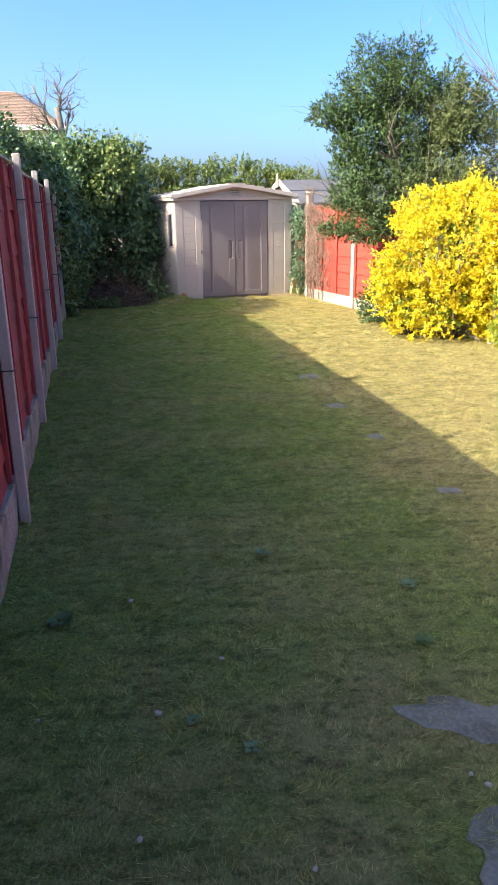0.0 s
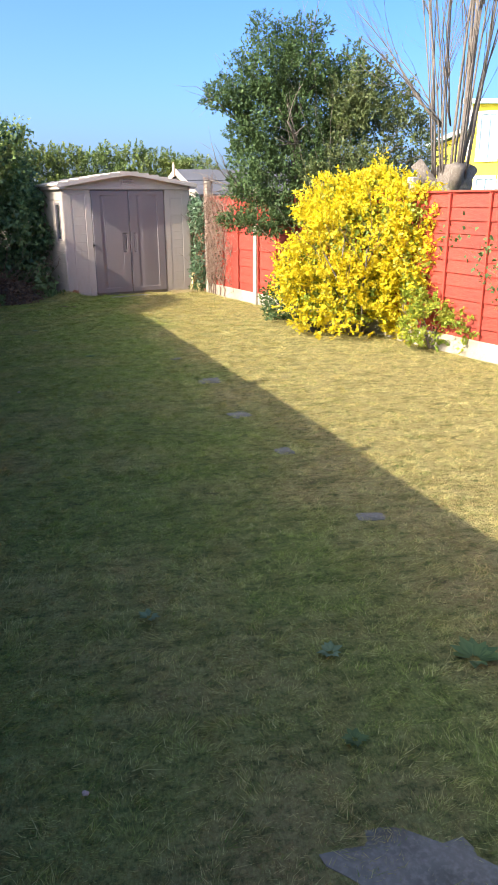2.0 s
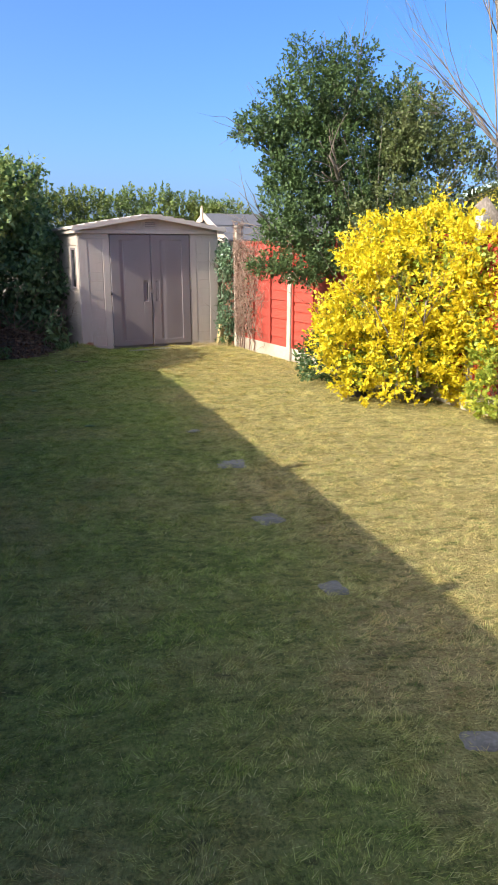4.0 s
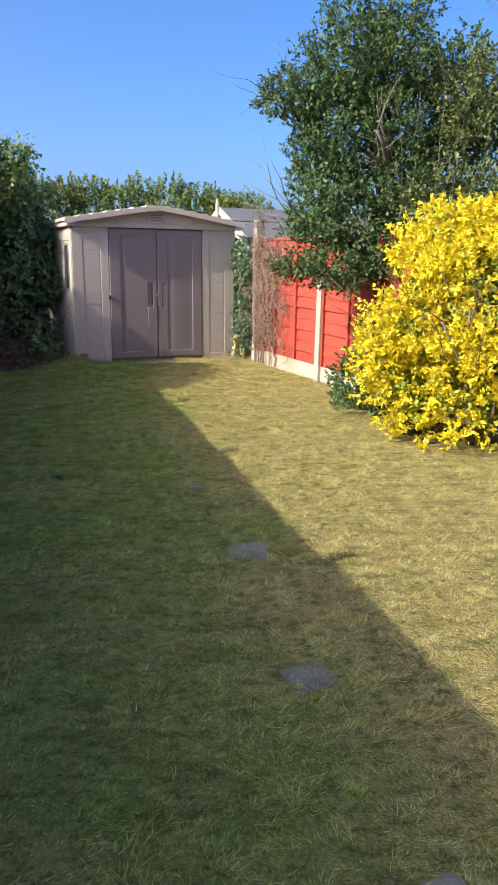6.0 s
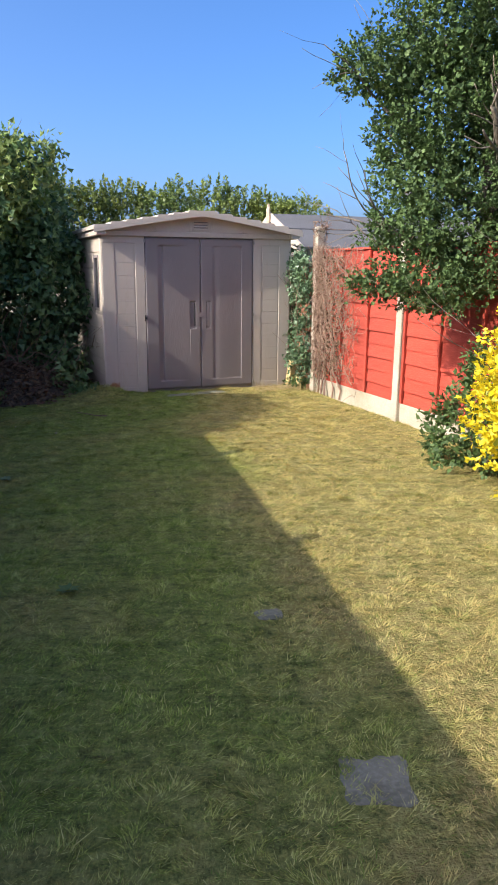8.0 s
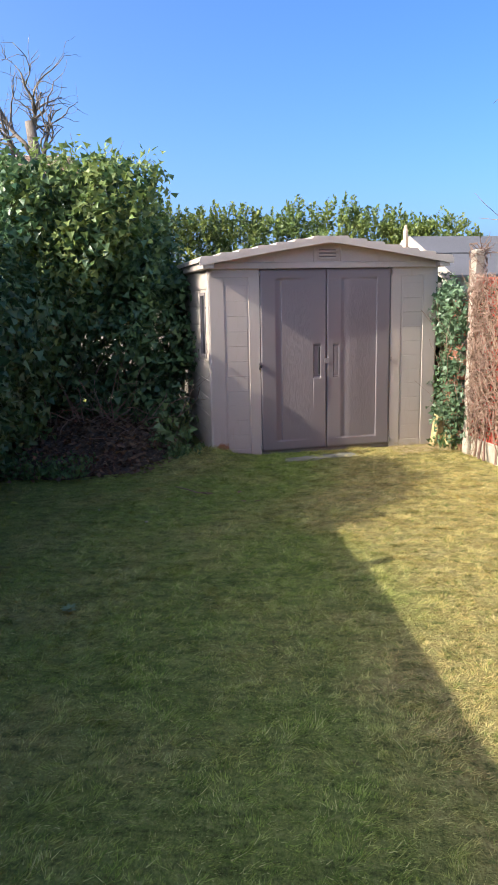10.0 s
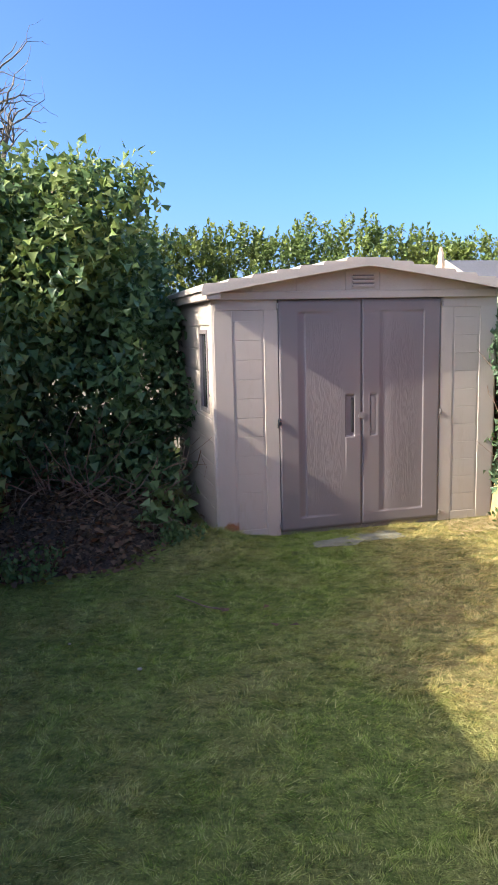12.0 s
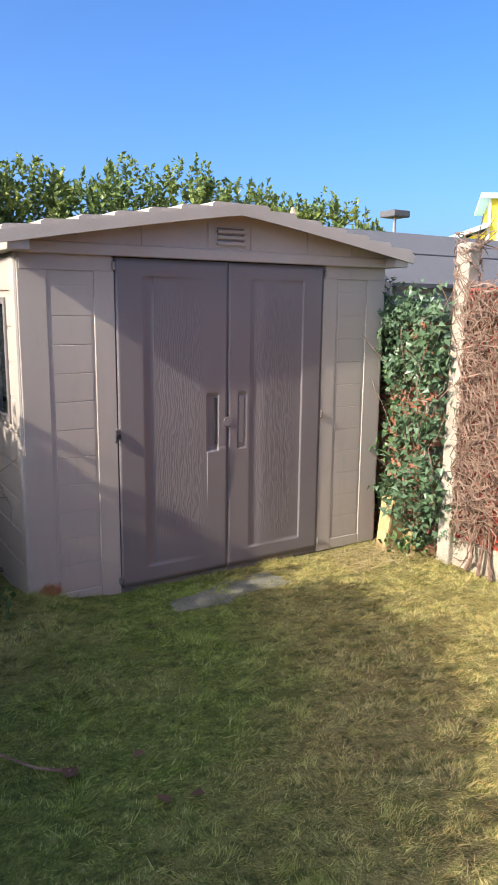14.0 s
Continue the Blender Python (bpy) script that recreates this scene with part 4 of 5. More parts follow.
# ---- plants ----
def build_holly():
    t = empty("tree", pose(6.72, 13.55, 0), "dark evergreen tree with dense small glossy leaves overhanging the fence", "tree")
    bm = bmesh.new()
    trunk = [(0, 0, 0), (-0.05, 0.0, 0.8), (-0.12, 0.02, 1.5), (-0.25, 0.0, 2.3), (-0.30, 0.0, 3.2)]
    add_tube(bm, trunk, [0.15, 0.12, 0.11, 0.085, 0.05], 9, jag=0.08)
    mesh_ob("trunk", bm, BARK, t, True)
    bm = bmesh.new()
    for p, d, l in (((-0.12, 0.02, 1.4), (-1, -0.2, 0.25), 1.3), ((-0.2, 0, 2.0), (-1, 0.1, 0.5), 1.4), ((-0.1, 0, 1.7), (0.9, -0.3, 0.6), 1.3), ((-0.27, 0, 2.6), (0.4, 0.3, 1), 1.1), ((-0.22, 0, 2.2), (-0.2, -0.9, 0.5), 0.9), ((-0.28, 0, 2.7), (-0.7, 0.2, 0.8), 1.0)):
        grow(bm, p, d, l, 0.05, 2, 0.2, 0.02, (3, 4, 3), 0.7)
    mesh_ob("limb", bm, BARK, t, True)
    blobs = [(-1.28, -0.05, 3.12, 0.36, 0.4, 0.2), (-0.72, 0.0, 3.45, 0.45, 0.5, 0.5), (-0.1, 0.05, 3.55, 0.5, 0.5, 0.48), (-0.75, -0.05, 2.85, 0.56, 0.55, 0.5), (-0.05, 0.1, 2.95, 0.65, 0.6, 0.55), (0.5, 0.1, 3.25, 0.42, 0.45, 0.42), (0.9, 0.15, 3.0, 0.36, 0.4, 0.4),
             (-0.9, -0.1, 2.3, 0.44, 0.45, 0.33), (-0.3, -0.15, 2.25, 0.6, 0.5, 0.42), (0.45, 0.0, 2.5, 0.55, 0.5, 0.5), (-0.9, -0.15, 1.85, 0.42, 0.42, 0.27), (-0.35, -0.25, 1.7, 0.55, 0.5, 0.35), (-0.75, -0.3, 1.4, 0.55, 0.4, 0.2), (-1.22, -0.3, 1.42, 0.3, 0.25, 0.1), (0.25, -0.2, 1.7, 0.5, 0.5, 0.4),
             (-0.78, 0.0, 3.98, 0.13, 0.15, 0.26), (-0.45, 0.0, 3.95, 0.16, 0.18, 0.22), (-0.1, 0.0, 4.0, 0.16, 0.18, 0.2), (0.18, 0.05, 3.98, 0.12, 0.14, 0.24), (0.62, 0.1, 3.68, 0.12, 0.14, 0.22), (-1.1, 0.0, 3.55, 0.13, 0.15, 0.16)]
    crown("leaves", t, lobes(blobs, 11, 0.30, 5), 8600, 15, 0.045, 0.035, LEAF_HOLLY, DIAMOND, 11, hole=0.42, lumps=2.4, twig=0.10, rough_edge=0.75)
    crown("inner_leaves", t, [(x, y, z, a * 0.72, b * 0.72, c * 0.72) for x, y, z, a, b, c in blobs[:15]], 2300, 8, 0.06, 0.048, LEAF_HOLLY, BROAD, 12, hole=0.1, rough_edge=0.1)
    return t


def build_privet():
    t = empty("shrub", pose(7.35, 13.0, 0), "tall olive-green shrub with bare twigs behind the fence", "shrub")
    bm = bmesh.new()
    for k in range(9):
        a = random.uniform(0, 6.28)
        grow(bm, (0.3 * math.cos(a), 0.3 * math.sin(a), 0), (0.3 * math.cos(a), 0.3 * math.sin(a), 1), 2.0, 0.03, 2, 0.18, 0.05, (3, 4, 4), 0.6, shrink=0.5)
    mesh_ob("stem", bm, BARK, t, True)
    blobs = [(0.1, 0, 2.5, 0.65, 0.55, 0.75), (0.3, 0.2, 3.05, 0.45, 0.42, 0.5), (0.5, -0.2, 2.3, 0.5, 0.5, 0.75), (-0.4, -0.3, 1.95, 0.65, 0.55, 0.45), (0.3, -0.4, 1.8, 0.7, 0.5, 0.5), (-0.2, 0, 3.0, 0.4, 0.4, 0.35)]
    crown("leaves", t, lobes(blobs, 12, 0.28, 6), 3800, 11, 0.055, 0.045, LEAF_PRIVET, DIAMOND, 13, hole=0.5, lumps=3.0, twig=0.16, rough_edge=0.4)


def build_gold():
    t = empty("shrub", pose(6.72, 11.3, 0), "large golden-yellow leafy shrub beside the red fence", "shrub")
    bm = bmesh.new()
    for k in range(10):
        a = random.uniform(0, 6.28)
        grow(bm, (0.12 * math.cos(a), 0.12 * math.sin(a), 0), (0.6 * math.cos(a), 0.6 * math.sin(a), 0.9), 1.3, 0.022, 2, 0.16, 0.06, (2, 3, 3), 0.6, shrink=0.55)
    mesh_ob("stem", bm, BARK, t, True)
    blobs = [(0.0, -0.05, 1.15, 0.72, 0.6, 0.78), (-0.45, 0.15, 1.05, 0.5, 0.45, 0.55), (0.35, 0.1, 1.6, 0.45, 0.42, 0.5), (-0.35, 0.25, 1.45, 0.4, 0.35, 0.25), (-0.5, 0.15, 0.5, 0.42, 0.42, 0.4),
             (-0.05, -0.25, 0.55, 0.55, 0.5, 0.5), (0.4, -0.35, 0.45, 0.42, 0.42, 0.42), (0.55, -0.1, 1.4, 0.35, 0.35, 0.35), (-0.8, 0.2, 0.75, 0.22, 0.3, 0.25), (0.3, 0.12, 2.05, 0.14, 0.16, 0.2), (0.78, -0.2, 1.5, 0.32, 0.35, 0.35), (0.72, -0.15, 0.9, 0.35, 0.4, 0.5), (-0.1, 0.3, 1.7, 0.5, 0.35, 0.25), (0.42, -0.5, 1.0, 0.33, 0.3, 0.5), (0.4, -0.5, 1.55, 0.33, 0.3, 0.35), (0.45, -0.85, 0.95, 0.25, 0.28, 0.4), (0.5, -0.75, 1.5, 0.28, 0.3, 0.3)]
    crown("leaves", t, lobes(blobs, 14, 0.26, 8), 7200, 13, 0.045, 0.045, LEAF_GOLD, DIAMOND, 17, hole=0.40, lumps=2.6, up_bias=0.8, twig=0.12, rough_edge=0.75)
    # inner leaves get a darker, greener colour so the gaps read as shade
    crown("inner_leaves", t, [(x, y, z, a * 0.66, b * 0.66, c * 0.66) for x, y, z, a, b, c in blobs], 1300, 8, 0.06, 0.052, LEAF_LIME, BROAD, 18, hole=0.1, rough_edge=0.1, label="lime green inner leaves, coloured darker to deepen the gaps")
    s = empty("shrub", pose(7.28, 10.15, 0), "small lime-yellow leafy shrub beside the gravel board", "shrub")
    bm = bmesh.new()
    for k in range(6):
        a = random.uniform(0, 6.28)
        grow(bm, (0, 0, 0), (0.6 * math.cos(a), 0.6 * math.sin(a), 1), 0.4, 0.008, 1, 0.2, 0.05, (3, 3), 0.6)
    mesh_ob("stem", bm, BARK, s)
    crown("leaves", s, [(-0.05, 0, 0.3, 0.3, 0.28, 0.3), (0.2, -0.3, 0.28, 0.2, 0.25, 0.2), (-0.1, 0.2, 0.55, 0.15, 0.15, 0.2)], 420, 10, 0.035, 0.05, LEAF_LIME, DIAMOND, 19, hole=0.4, twig=0.10)


def build_small_shrubs():
    s = empty("shrub", pose(6.2, 12.55, 0), "low dark green shrub at the foot of the fence", "shrub")
    bm = bmesh.new()
    for k in range(7):
        a = random.uniform(0, 6.28)
        grow(bm, (0, 0, 0), (0.6 * math.cos(a), 0.6 * math.sin(a), 1), 0.55, 0.012, 1, 0.2, 0.05, (3, 3), 0.6)
    mesh_ob("stem", bm, BARK, s)
    crown("leaves", s, [(-0.05, 0.05, 0.32, 0.36, 0.42, 0.36), (0.1, -0.25, 0.5, 0.3, 0.35, 0.32), (0.0, 0.35, 0.25, 0.25, 0.3, 0.25), (0.1, -0.1, 0.85, 0.25, 0.25, 0.2)], 800, 11, 0.045, 0.05, LEAF_HOLLY, DIAMOND, 23, hole=0.42, twig=0.12)
    r = empty("rose_bush", pose(7.78, 8.3, 0), "straggly leafy rose bush in front of the red fence", "rose bush")
    bm, tips = bmesh.new(), []
    for k in range(7):
        grow(bm, (random.uniform(-0.1, 0.1), random.uniform(-0.1, 0.1), 0), (random.uniform(-0.25, 0.15), random.uniform(-0.3, 0.4), 1), 1.25, 0.012, 2, 0.16, 0.03, (3, 3, 2), 0.7, tips=tips)
    mesh_ob("stem", bm, TWIG, r)
    rng = np.random.default_rng(3)
    c = np.repeat(np.array([list(p) for p in tips]), 14, 0)
    leaf_mesh("leaves", c + rng.normal(size=c.shape) * 0.055, rng.normal(size=c.shape), rng.normal(size=c.shape) * 0.6 + (0, 0, 1), 0.05 * rng.uniform(0.6, 1.2, len(c)), LEAF_WEED, BROAD, r, seed=29)


def build_pollard():
    t = empty("tree", pose(8.2, 11.8, 0), "bare pollarded tree with many upright poles from a gnarled stump", "tree")
    bm = bmesh.new()
    add_tube(bm, [(0, 0, 0), (0.02, 0, 0.9), (0.0, 0, 1.5), (0.03, 0, 1.9), (0.0, 0, 2.15)], [0.24, 0.2, 0.2, 0.25, 0.16], 11, jag=0.14)
    for a, l in ((2.9, 0.5), (0.3, 0.32), (4.4, 0.35), (1.6, 0.35)):
        d = Vector((math.cos(a), math.sin(a), 0.35))
        pts = [Vector((0, 0, 1.72)) + d * l * k / 3 + Vector((0, 0, 0.03 * k * k)) for k in range(4)]
        add_tube(bm, pts, [0.11, 0.085, 0.085, 0.09], 8, jag=0.15)
    mesh_ob("stump", bm, BARK, t, True)
    bm = bmesh.new()
    for k in range(20):
        a = random.uniform(0, 6.28)
        rr = random.uniform(0.05, 0.32)
        p = (rr * math.cos(a), rr * math.sin(a), 1.9)
        d = (0.09 * math.cos(a) + random.uniform(-0.04, 0.04), 0.09 * math.sin(a), 1)
        grow(bm, p, d, random.uniform(2.6, 4.2), random.uniform(0.010, 0.024), 2, 0.05, 0.03, (4, 5, 4), 0.45, sides=7, shrink=0.42)
    for k in range(8):
        a = random.uniform(2.3, 4.0)
        grow(bm, (0.2 * math.cos(a), 0.2 * math.sin(a), 2.6), (0.8 * math.cos(a), 0.8 * math.sin(a), 1.1), random.uniform(1.2, 1.9), 0.012, 2, 0.14, 0.02, (3, 4, 4), 0.6, sides=5, shrink=0.5)
    mesh_ob("pole", bm, POLE_BARK, t, True)


def build_bare_tree():
    t = empty("tree", pose(0.45, 18.3, 0.25), "bare pruned tree behind the ivy-covered corner", "tree")
    bm = bmesh.new()
    add_tube(bm, [(0, 0, 0), (0.05, 0, 1.5), (0.0, 0, 2.7), (-0.1, 0.0, 3.6)], [0.13, 0.11, 0.09, 0.06], 8, jag=0.06)
    mesh_ob("trunk", bm, POLE_BARK, t, True)
    bm = bmesh.new()
    for p, d, l in (((0.0, 0, 2.7), (1, -0.1, 0.35), 1.15), ((-0.05, 0, 3.0), (0.7, 0, 0.8), 0.9), ((-0.08, 0, 3.3), (-0.3, 0, 1), 1.1), ((-0.05, 0, 3.0), (-1, 0, 0.6), 1.0), ((0, 0, 2.8), (-0.8, -0.2, 0.9), 1.0), ((-0.1, 0, 3.3), (0.25, 0.2, 1), 0.9), ((-0.1, 0, 3.2), (-0.8, 0.2, 1), 1.2)):
        grow(bm, p, d, l * 0.82, 0.036, 2, 0.46, 0.05, (5, 6, 5), 0.95, sides=6, shrink=0.66)
    mesh_ob("limb", bm, POLE_BARK, t, True)


def build_ivy_corner():
    t = empty("ivy_thicket", pose(1.2, 17.0, 0), "dense dark ivy thicket over the garden corner with pale tips", "ivy")
    bm = bmesh.new()
    for k in range(40):
        p = Vector((random.uniform(-0.7, 0.8), random.uniform(-0.85, -0.3), random.uniform(0.15, 0.55)))
        pts = wander(p, (random.uniform(-1, 1), random.uniform(-0.4, 0.4), random.uniform(-0.5, 0.5)), random.uniform(0.3, 0.8), 7, 0.3)
        add_tube(bm, pts, [random.uniform(0.003, 0.008)] * len(pts), 4)
    for k in range(46):
        x = random.uniform(-0.9, 0.95)
        grow(bm, (x, random.uniform(-0.4, 0.3), 0), (random.uniform(-1.2, 1.2), -0.25, 1), random.uniform(0.5, 1.1), 0.012, 1, 0.4, -0.06, (3, 3), 1.0)
    mesh_ob("stem", bm, TWIG, t)
    blobs = [(-0.05, 0.15, 2.15, 0.85, 0.6, 0.9), (-0.75, -0.2, 1.5, 0.5, 0.7, 1.1), (0.05, 0.4, 1.05, 1.0, 0.6, 1.0), (0.3, 0.35, 2.05, 0.45, 0.45, 0.6), (0.75, 0.45, 1.3, 0.32, 0.6, 1.2),
             (-0.5, 0.0, 2.35, 0.55, 0.55, 0.65), (-0.25, -0.25, 1.6, 0.6, 0.45, 0.6), (-0.3, -0.35, 2.6, 0.3, 0.3, 0.35), (1.12, -0.55, 0.2, 0.2, 0.22, 0.28), (1.0, 0.0, 0.6, 0.25, 0.3, 0.4), (0.85, 0.7, 1.4, 0.3, 0.6, 1.25), (-0.95, 0.1, 2.45, 0.5, 0.55, 0.8), (0.35, 0.0, 2.55, 0.5, 0.42, 0.58), (0.72, -0.1, 2.75, 0.2, 0.25, 0.2), (0.95, -0.15, 2.9, 0.1, 0.12, 0.14), (-0.6, -0.3, 2.85, 0.4, 0.35, 0.35), (0.3, 0.0, 1.1, 0.7, 0.4, 0.6), (-0.6, 0.9, 1.0, 0.7, 0.4, 1.1), (0.4, 1.1, 1.2, 0.8, 0.4, 1.2)]
    crown("leaves", t, lobes(blobs, 12, 0.26, 10), 4200, 9, 0.085, 0.085, LEAF_IVY, LOBED, 31, hole=0.42, lumps=2.2, droop=0.75, up_bias=0.35, rough_edge=0.95)
    # pale-edged leaves, massed at the top to put sunlight into its colour
    pale = [(0.95, -0.15, 2.92, 0.12, 0.13, 0.16), (0.55, -0.2, 2.7, 0.35, 0.35, 0.4), (0.0, 0.0, 2.6, 0.85, 0.6, 0.62), (0.2, -0.1, 2.5, 0.45, 0.45, 0.5), (-0.6, -0.05, 2.5, 0.5, 0.5, 0.55), (0.1, -0.35, 2.1, 0.35, 0.3, 0.35)]
    crown("pale_sunlit_leaves", t, pale, 900, 8, 0.075, 0.075, LEAF_IVY_PALE, LOBED, 37, hole=0.55, lumps=3.0, droop=0.5, up_bias=0.5, label="pale yellow-green ivy leaves that colour the thicket's top as sunlit")
    f = empty("ivy_curtain", pose(0.8, 15.2, 0), "dark ivy hanging over the end of the old fence", "ivy")
    crown("leaves", f, [(0.10, -0.7, 1.2, 0.24, 0.6, 1.15), (0.03, 0.0, 1.2, 0.28, 0.6, 1.2), (0.0, 0.7, 1.25, 0.36, 0.6, 1.2), (-0.1, -1.0, 2.3, 0.36, 0.4, 0.5)], 1900, 8, 0.07, 0.085, LEAF_IVY, LOBED, 41, hole=0.3, droop=0.75, up_bias=0.3)
    n = empty("shrub", pose(0.15, 12.75, 0), "neighbouring evergreen shrub showing over the old fence", "shrub")
    bm = bmesh.new()
    for k in range(6):
        a = random.uniform(0, 6.28)
        grow(bm, (0.1 * math.cos(a), 0.25 + 0.1 * math.sin(a), 0), (0.2 * math.cos(a), 0.2 * math.sin(a), 1), 1.6, 0.03, 2, 0.15, 0.03, (3, 3, 3), 0.6)
    mesh_ob("stem", bm, BARK, n)
    crown("leaves", n, [(0, 0.22, 2.3, 0.6, 0.7, 0.76), (-0.25, -0.5, 1.85, 0.4, 0.45, 0.5), (0.0, 0.65, 2.45, 0.5, 0.6, 0.75)], 2600, 8, 0.06, 0.065, LEAF_IVY, BROAD, 43, hole=0.16)


def build_hedge():
    h = empty("hedge", pose(3.8, 19.3, 0), "clipped laurel hedge with pale yellowish new growth behind the shed", "hedge")
    bm = bmesh.new()
    for k in range(24):
        grow(bm, (-2.6 + 4.2 * k / 23, random.uniform(-0.1, 0.1), 0), (random.uniform(-0.2, 0.2), 0, 1), 1.5, 0.03, 1, 0.12, 0.05, (4, 4), 0.6)
    mesh_ob("stem", bm, BARK, h)
    blobs = []
    for k in range(11):
        x = -2.9 + 4.75 * k / 10
        top = 2.90 + 0.05 * math.sin(2.1 * k) - (0.18 if k > 8 else 0) + (0.10 if k < 3 else 0)
        blobs.append((x, 0.1 * math.sin(1.7 * k), top - 0.8, 0.55, 0.5, 0.8))
    crown("leaves", h, lobes(blobs, 9, 0.2, 9), 7600, 11, 0.05, 0.055, LEAF_LAUREL, DIAMOND, 47, hole=0.12, lumps=3.0, low=1.7, up_bias=0.7, droop=-0.3, rough_edge=0.25, twig=0.10)


def build_corner_post_growth():
    """Ivy and a leafless vine between the shed and the red fence."""
    p0 = (right_x(16.42), 16.42)
    wall = empty("brick_pier", pose(5.42, 17.0, 0, 0, 0, 100), "short orange brick pier behind the ivy", "brick wall")
    bm = bmesh.new()
    add_box(bm, -0.36, 0.36, -0.10, 0.10, 0, 1.62)
    mesh_ob("core", bm, MORTAR, wall)
    brick = bmesh.new()
    add_box(brick, -0.105, 0.105, -0.112, 0.112, 0, 0.062, 0.004)
    first = mesh_ob("brick", brick, BRICK, wall)
    first.matrix_basis = Matrix.Translation((-0.24, 0, 0.01))
    for j in range(21):
        for i in range(4):
            x = -0.35 + 0.225 * i + (0.1125 if j % 2 else 0)
            if x > 0.34:
                continue
            b = first.copy()
            scene.collection.objects.link(b)
            b.matrix_basis = Matrix.Translation((x, 0, 0.01 + 0.075 * j))
    ivy = empty("ivy", pose(5.42, 16.62, 0), "climbing ivy on the concrete post and brick pier", "ivy")
    bm = bmesh.new()
    for k in range(70):
        base = Vector((random.uniform(-0.2, 0.16), random.uniform(-0.2, 0.25), random.uniform(0.0, 1.3)))
        pts = wander(base, (random.gauss(0, 0.25), random.gauss(-0.1, 0.2), 1), random.uniform(0.3, 0.8), 7, 0.3)
        add_tube(bm, pts, [random.uniform(0.002, 0.004)] * len(pts), 4)
    tagged(mesh_ob("stem", bm, VINE, ivy), kind="stuff")
    blobs = [(-0.03, 0.05, 0.9, 0.17, 0.24, 0.90), (-0.08, 0.08, 1.47, 0.19, 0.24, 0.38), (0.1, -0.14, 0.25, 0.17, 0.18, 0.27), (-0.1, 0.0, 0.40, 0.18, 0.22, 0.38), (0.22, -0.32, 0.22, 0.10, 0.08, 0.24)]
    crown("leaves", ivy, lobes(blobs, 7, 0.34, 12), 1100, 7, 0.042, 0.045, LEAF_CLIMBER, LOBED, 53, hole=0.54, lumps=6.0, droop=0.75, up_bias=0.1)
    dark = empty("ivy", pose(5.30, 17.15, 0), "shaded dark ivy in the gap behind the shed corner", "ivy")
    crown("leaves", dark, [(0.0, 0.0, 0.9, 0.12, 0.3, 0.92)], 260, 8, 0.05, 0.05, LEAF_IVY, LOBED, 54, hole=0.3, droop=0.7, up_bias=0.2)
    v = empty("bare_vine", pose(p0[0], p0[1], 0), "tangled leafless brown vine on the end panel of the red fence", "vine")
    d = Vector((0.302, -1, 0)).normalized()
    out = Vector((-1, -0.302, 0)).normalized()
    bm = bmesh.new()
    for k in range(1150):
        q = d * (0.09 + random.uniform(0, 1) ** 2.6 * 1.0) + out * random.uniform(0.05, 0.13) + Vector((0, 0, random.uniform(0.2, 1.72)))
        flat = Vector((0, 0, 1)) + d * random.gauss(0.1, 0.6)
        pts = [q.copy()]
        for step in range(random.randint(6, 11)):
            flat = (flat + d * random.gauss(0, 0.75) + Vector((0, 0, random.gauss(0, 0.6))) + out * random.gauss(0, 0.12)).normalized()
            q = q + flat * 0.055
            if q.z > 1.83 or q.dot(d) < 0.07 or not 0.04 < q.dot(out) < 0.18:
                break
            pts.append(q.copy())
        if len(pts) > 2:
            add_tube(bm, pts, [random.choice((0.0016, 0.0022, 0.003, 0.004))] * len(pts), 3)
    for k in range(5):
        p = d * (0.2 + 0.13 * k) + out * 0.07 + Vector((0, 0, 0.02))
        pts = [p + d * (0.16 * noise.noise(Vector((i * 0.35, k * 3.1, 0))) - 0.012 * i) + out * (0.02 * math.sin(1.3 * i + k)) + Vector((0, 0, 0.11 * i)) for i in range(14)]
        add_tube(bm, pts, [0.013 - 0.0006 * i for i in range(14)], 6, jag=0.15)
    # stems wound round the head of the post
    for k in range(80):
        z = random.uniform(0.9, 2.08) if k % 3 == 0 else random.uniform(1.6, 2.10)
        a, turn = random.uniform(0, 6.28), random.choice((-1, 1)) * random.uniform(0.25, 0.6)
        rise, r = random.gauss(0, 0.03), random.uniform(0.074, 0.092)
        pts = []
        for i in range(random.randint(5, 9)):
            pts.append(Vector((r * math.cos(a + turn * i), r * math.sin(a + turn * i), min(2.12, z + rise * i + 0.012 * math.sin(2.1 * i)))))
        add_tube(bm, pts, [random.uniform(0.002, 0.0045)] * len(pts), 4)
    for k in range(12):
        pts = wander(Vector((0, 0, 2.03)), (random.uniform(-1, 1), random.uniform(-1, 0.6), 0.3), random.uniform(0.12, 0.3), 6, 0.45, -0.05)
        add_tube(bm, pts, [0.006, 0.006, 0.005, 0.004, 0.003, 0.003, 0.002], 4)
    tagged(mesh_ob("stem", bm, VINE, v), kind="stuff")
    rng = np.random.default_rng(57)
    nn = 1100
    a, b = 0.08 + 0.7 * rng.random(nn) ** 1.6, rng.uniform(0.04, 0.10, nn)
    pos = a[:, None] * np.array(d) + b[:, None] * np.array(out)
    pos[:, 2] = rng.uniform(0.25, 1.72, nn)
    way = rng.normal(size=(nn, 3)) * 0.5 + np.array((0, 0, -0.8))
    leaf_mesh("dead_leaves", pos, way, rng.normal(size=(nn, 3)) * 0.5 + np.array(out), 0.045 * rng.uniform(0.5, 1.2, nn), LEAF_DEAD, BROAD, v, seed=58, label="shrivelled brown leaves caught in the vine")


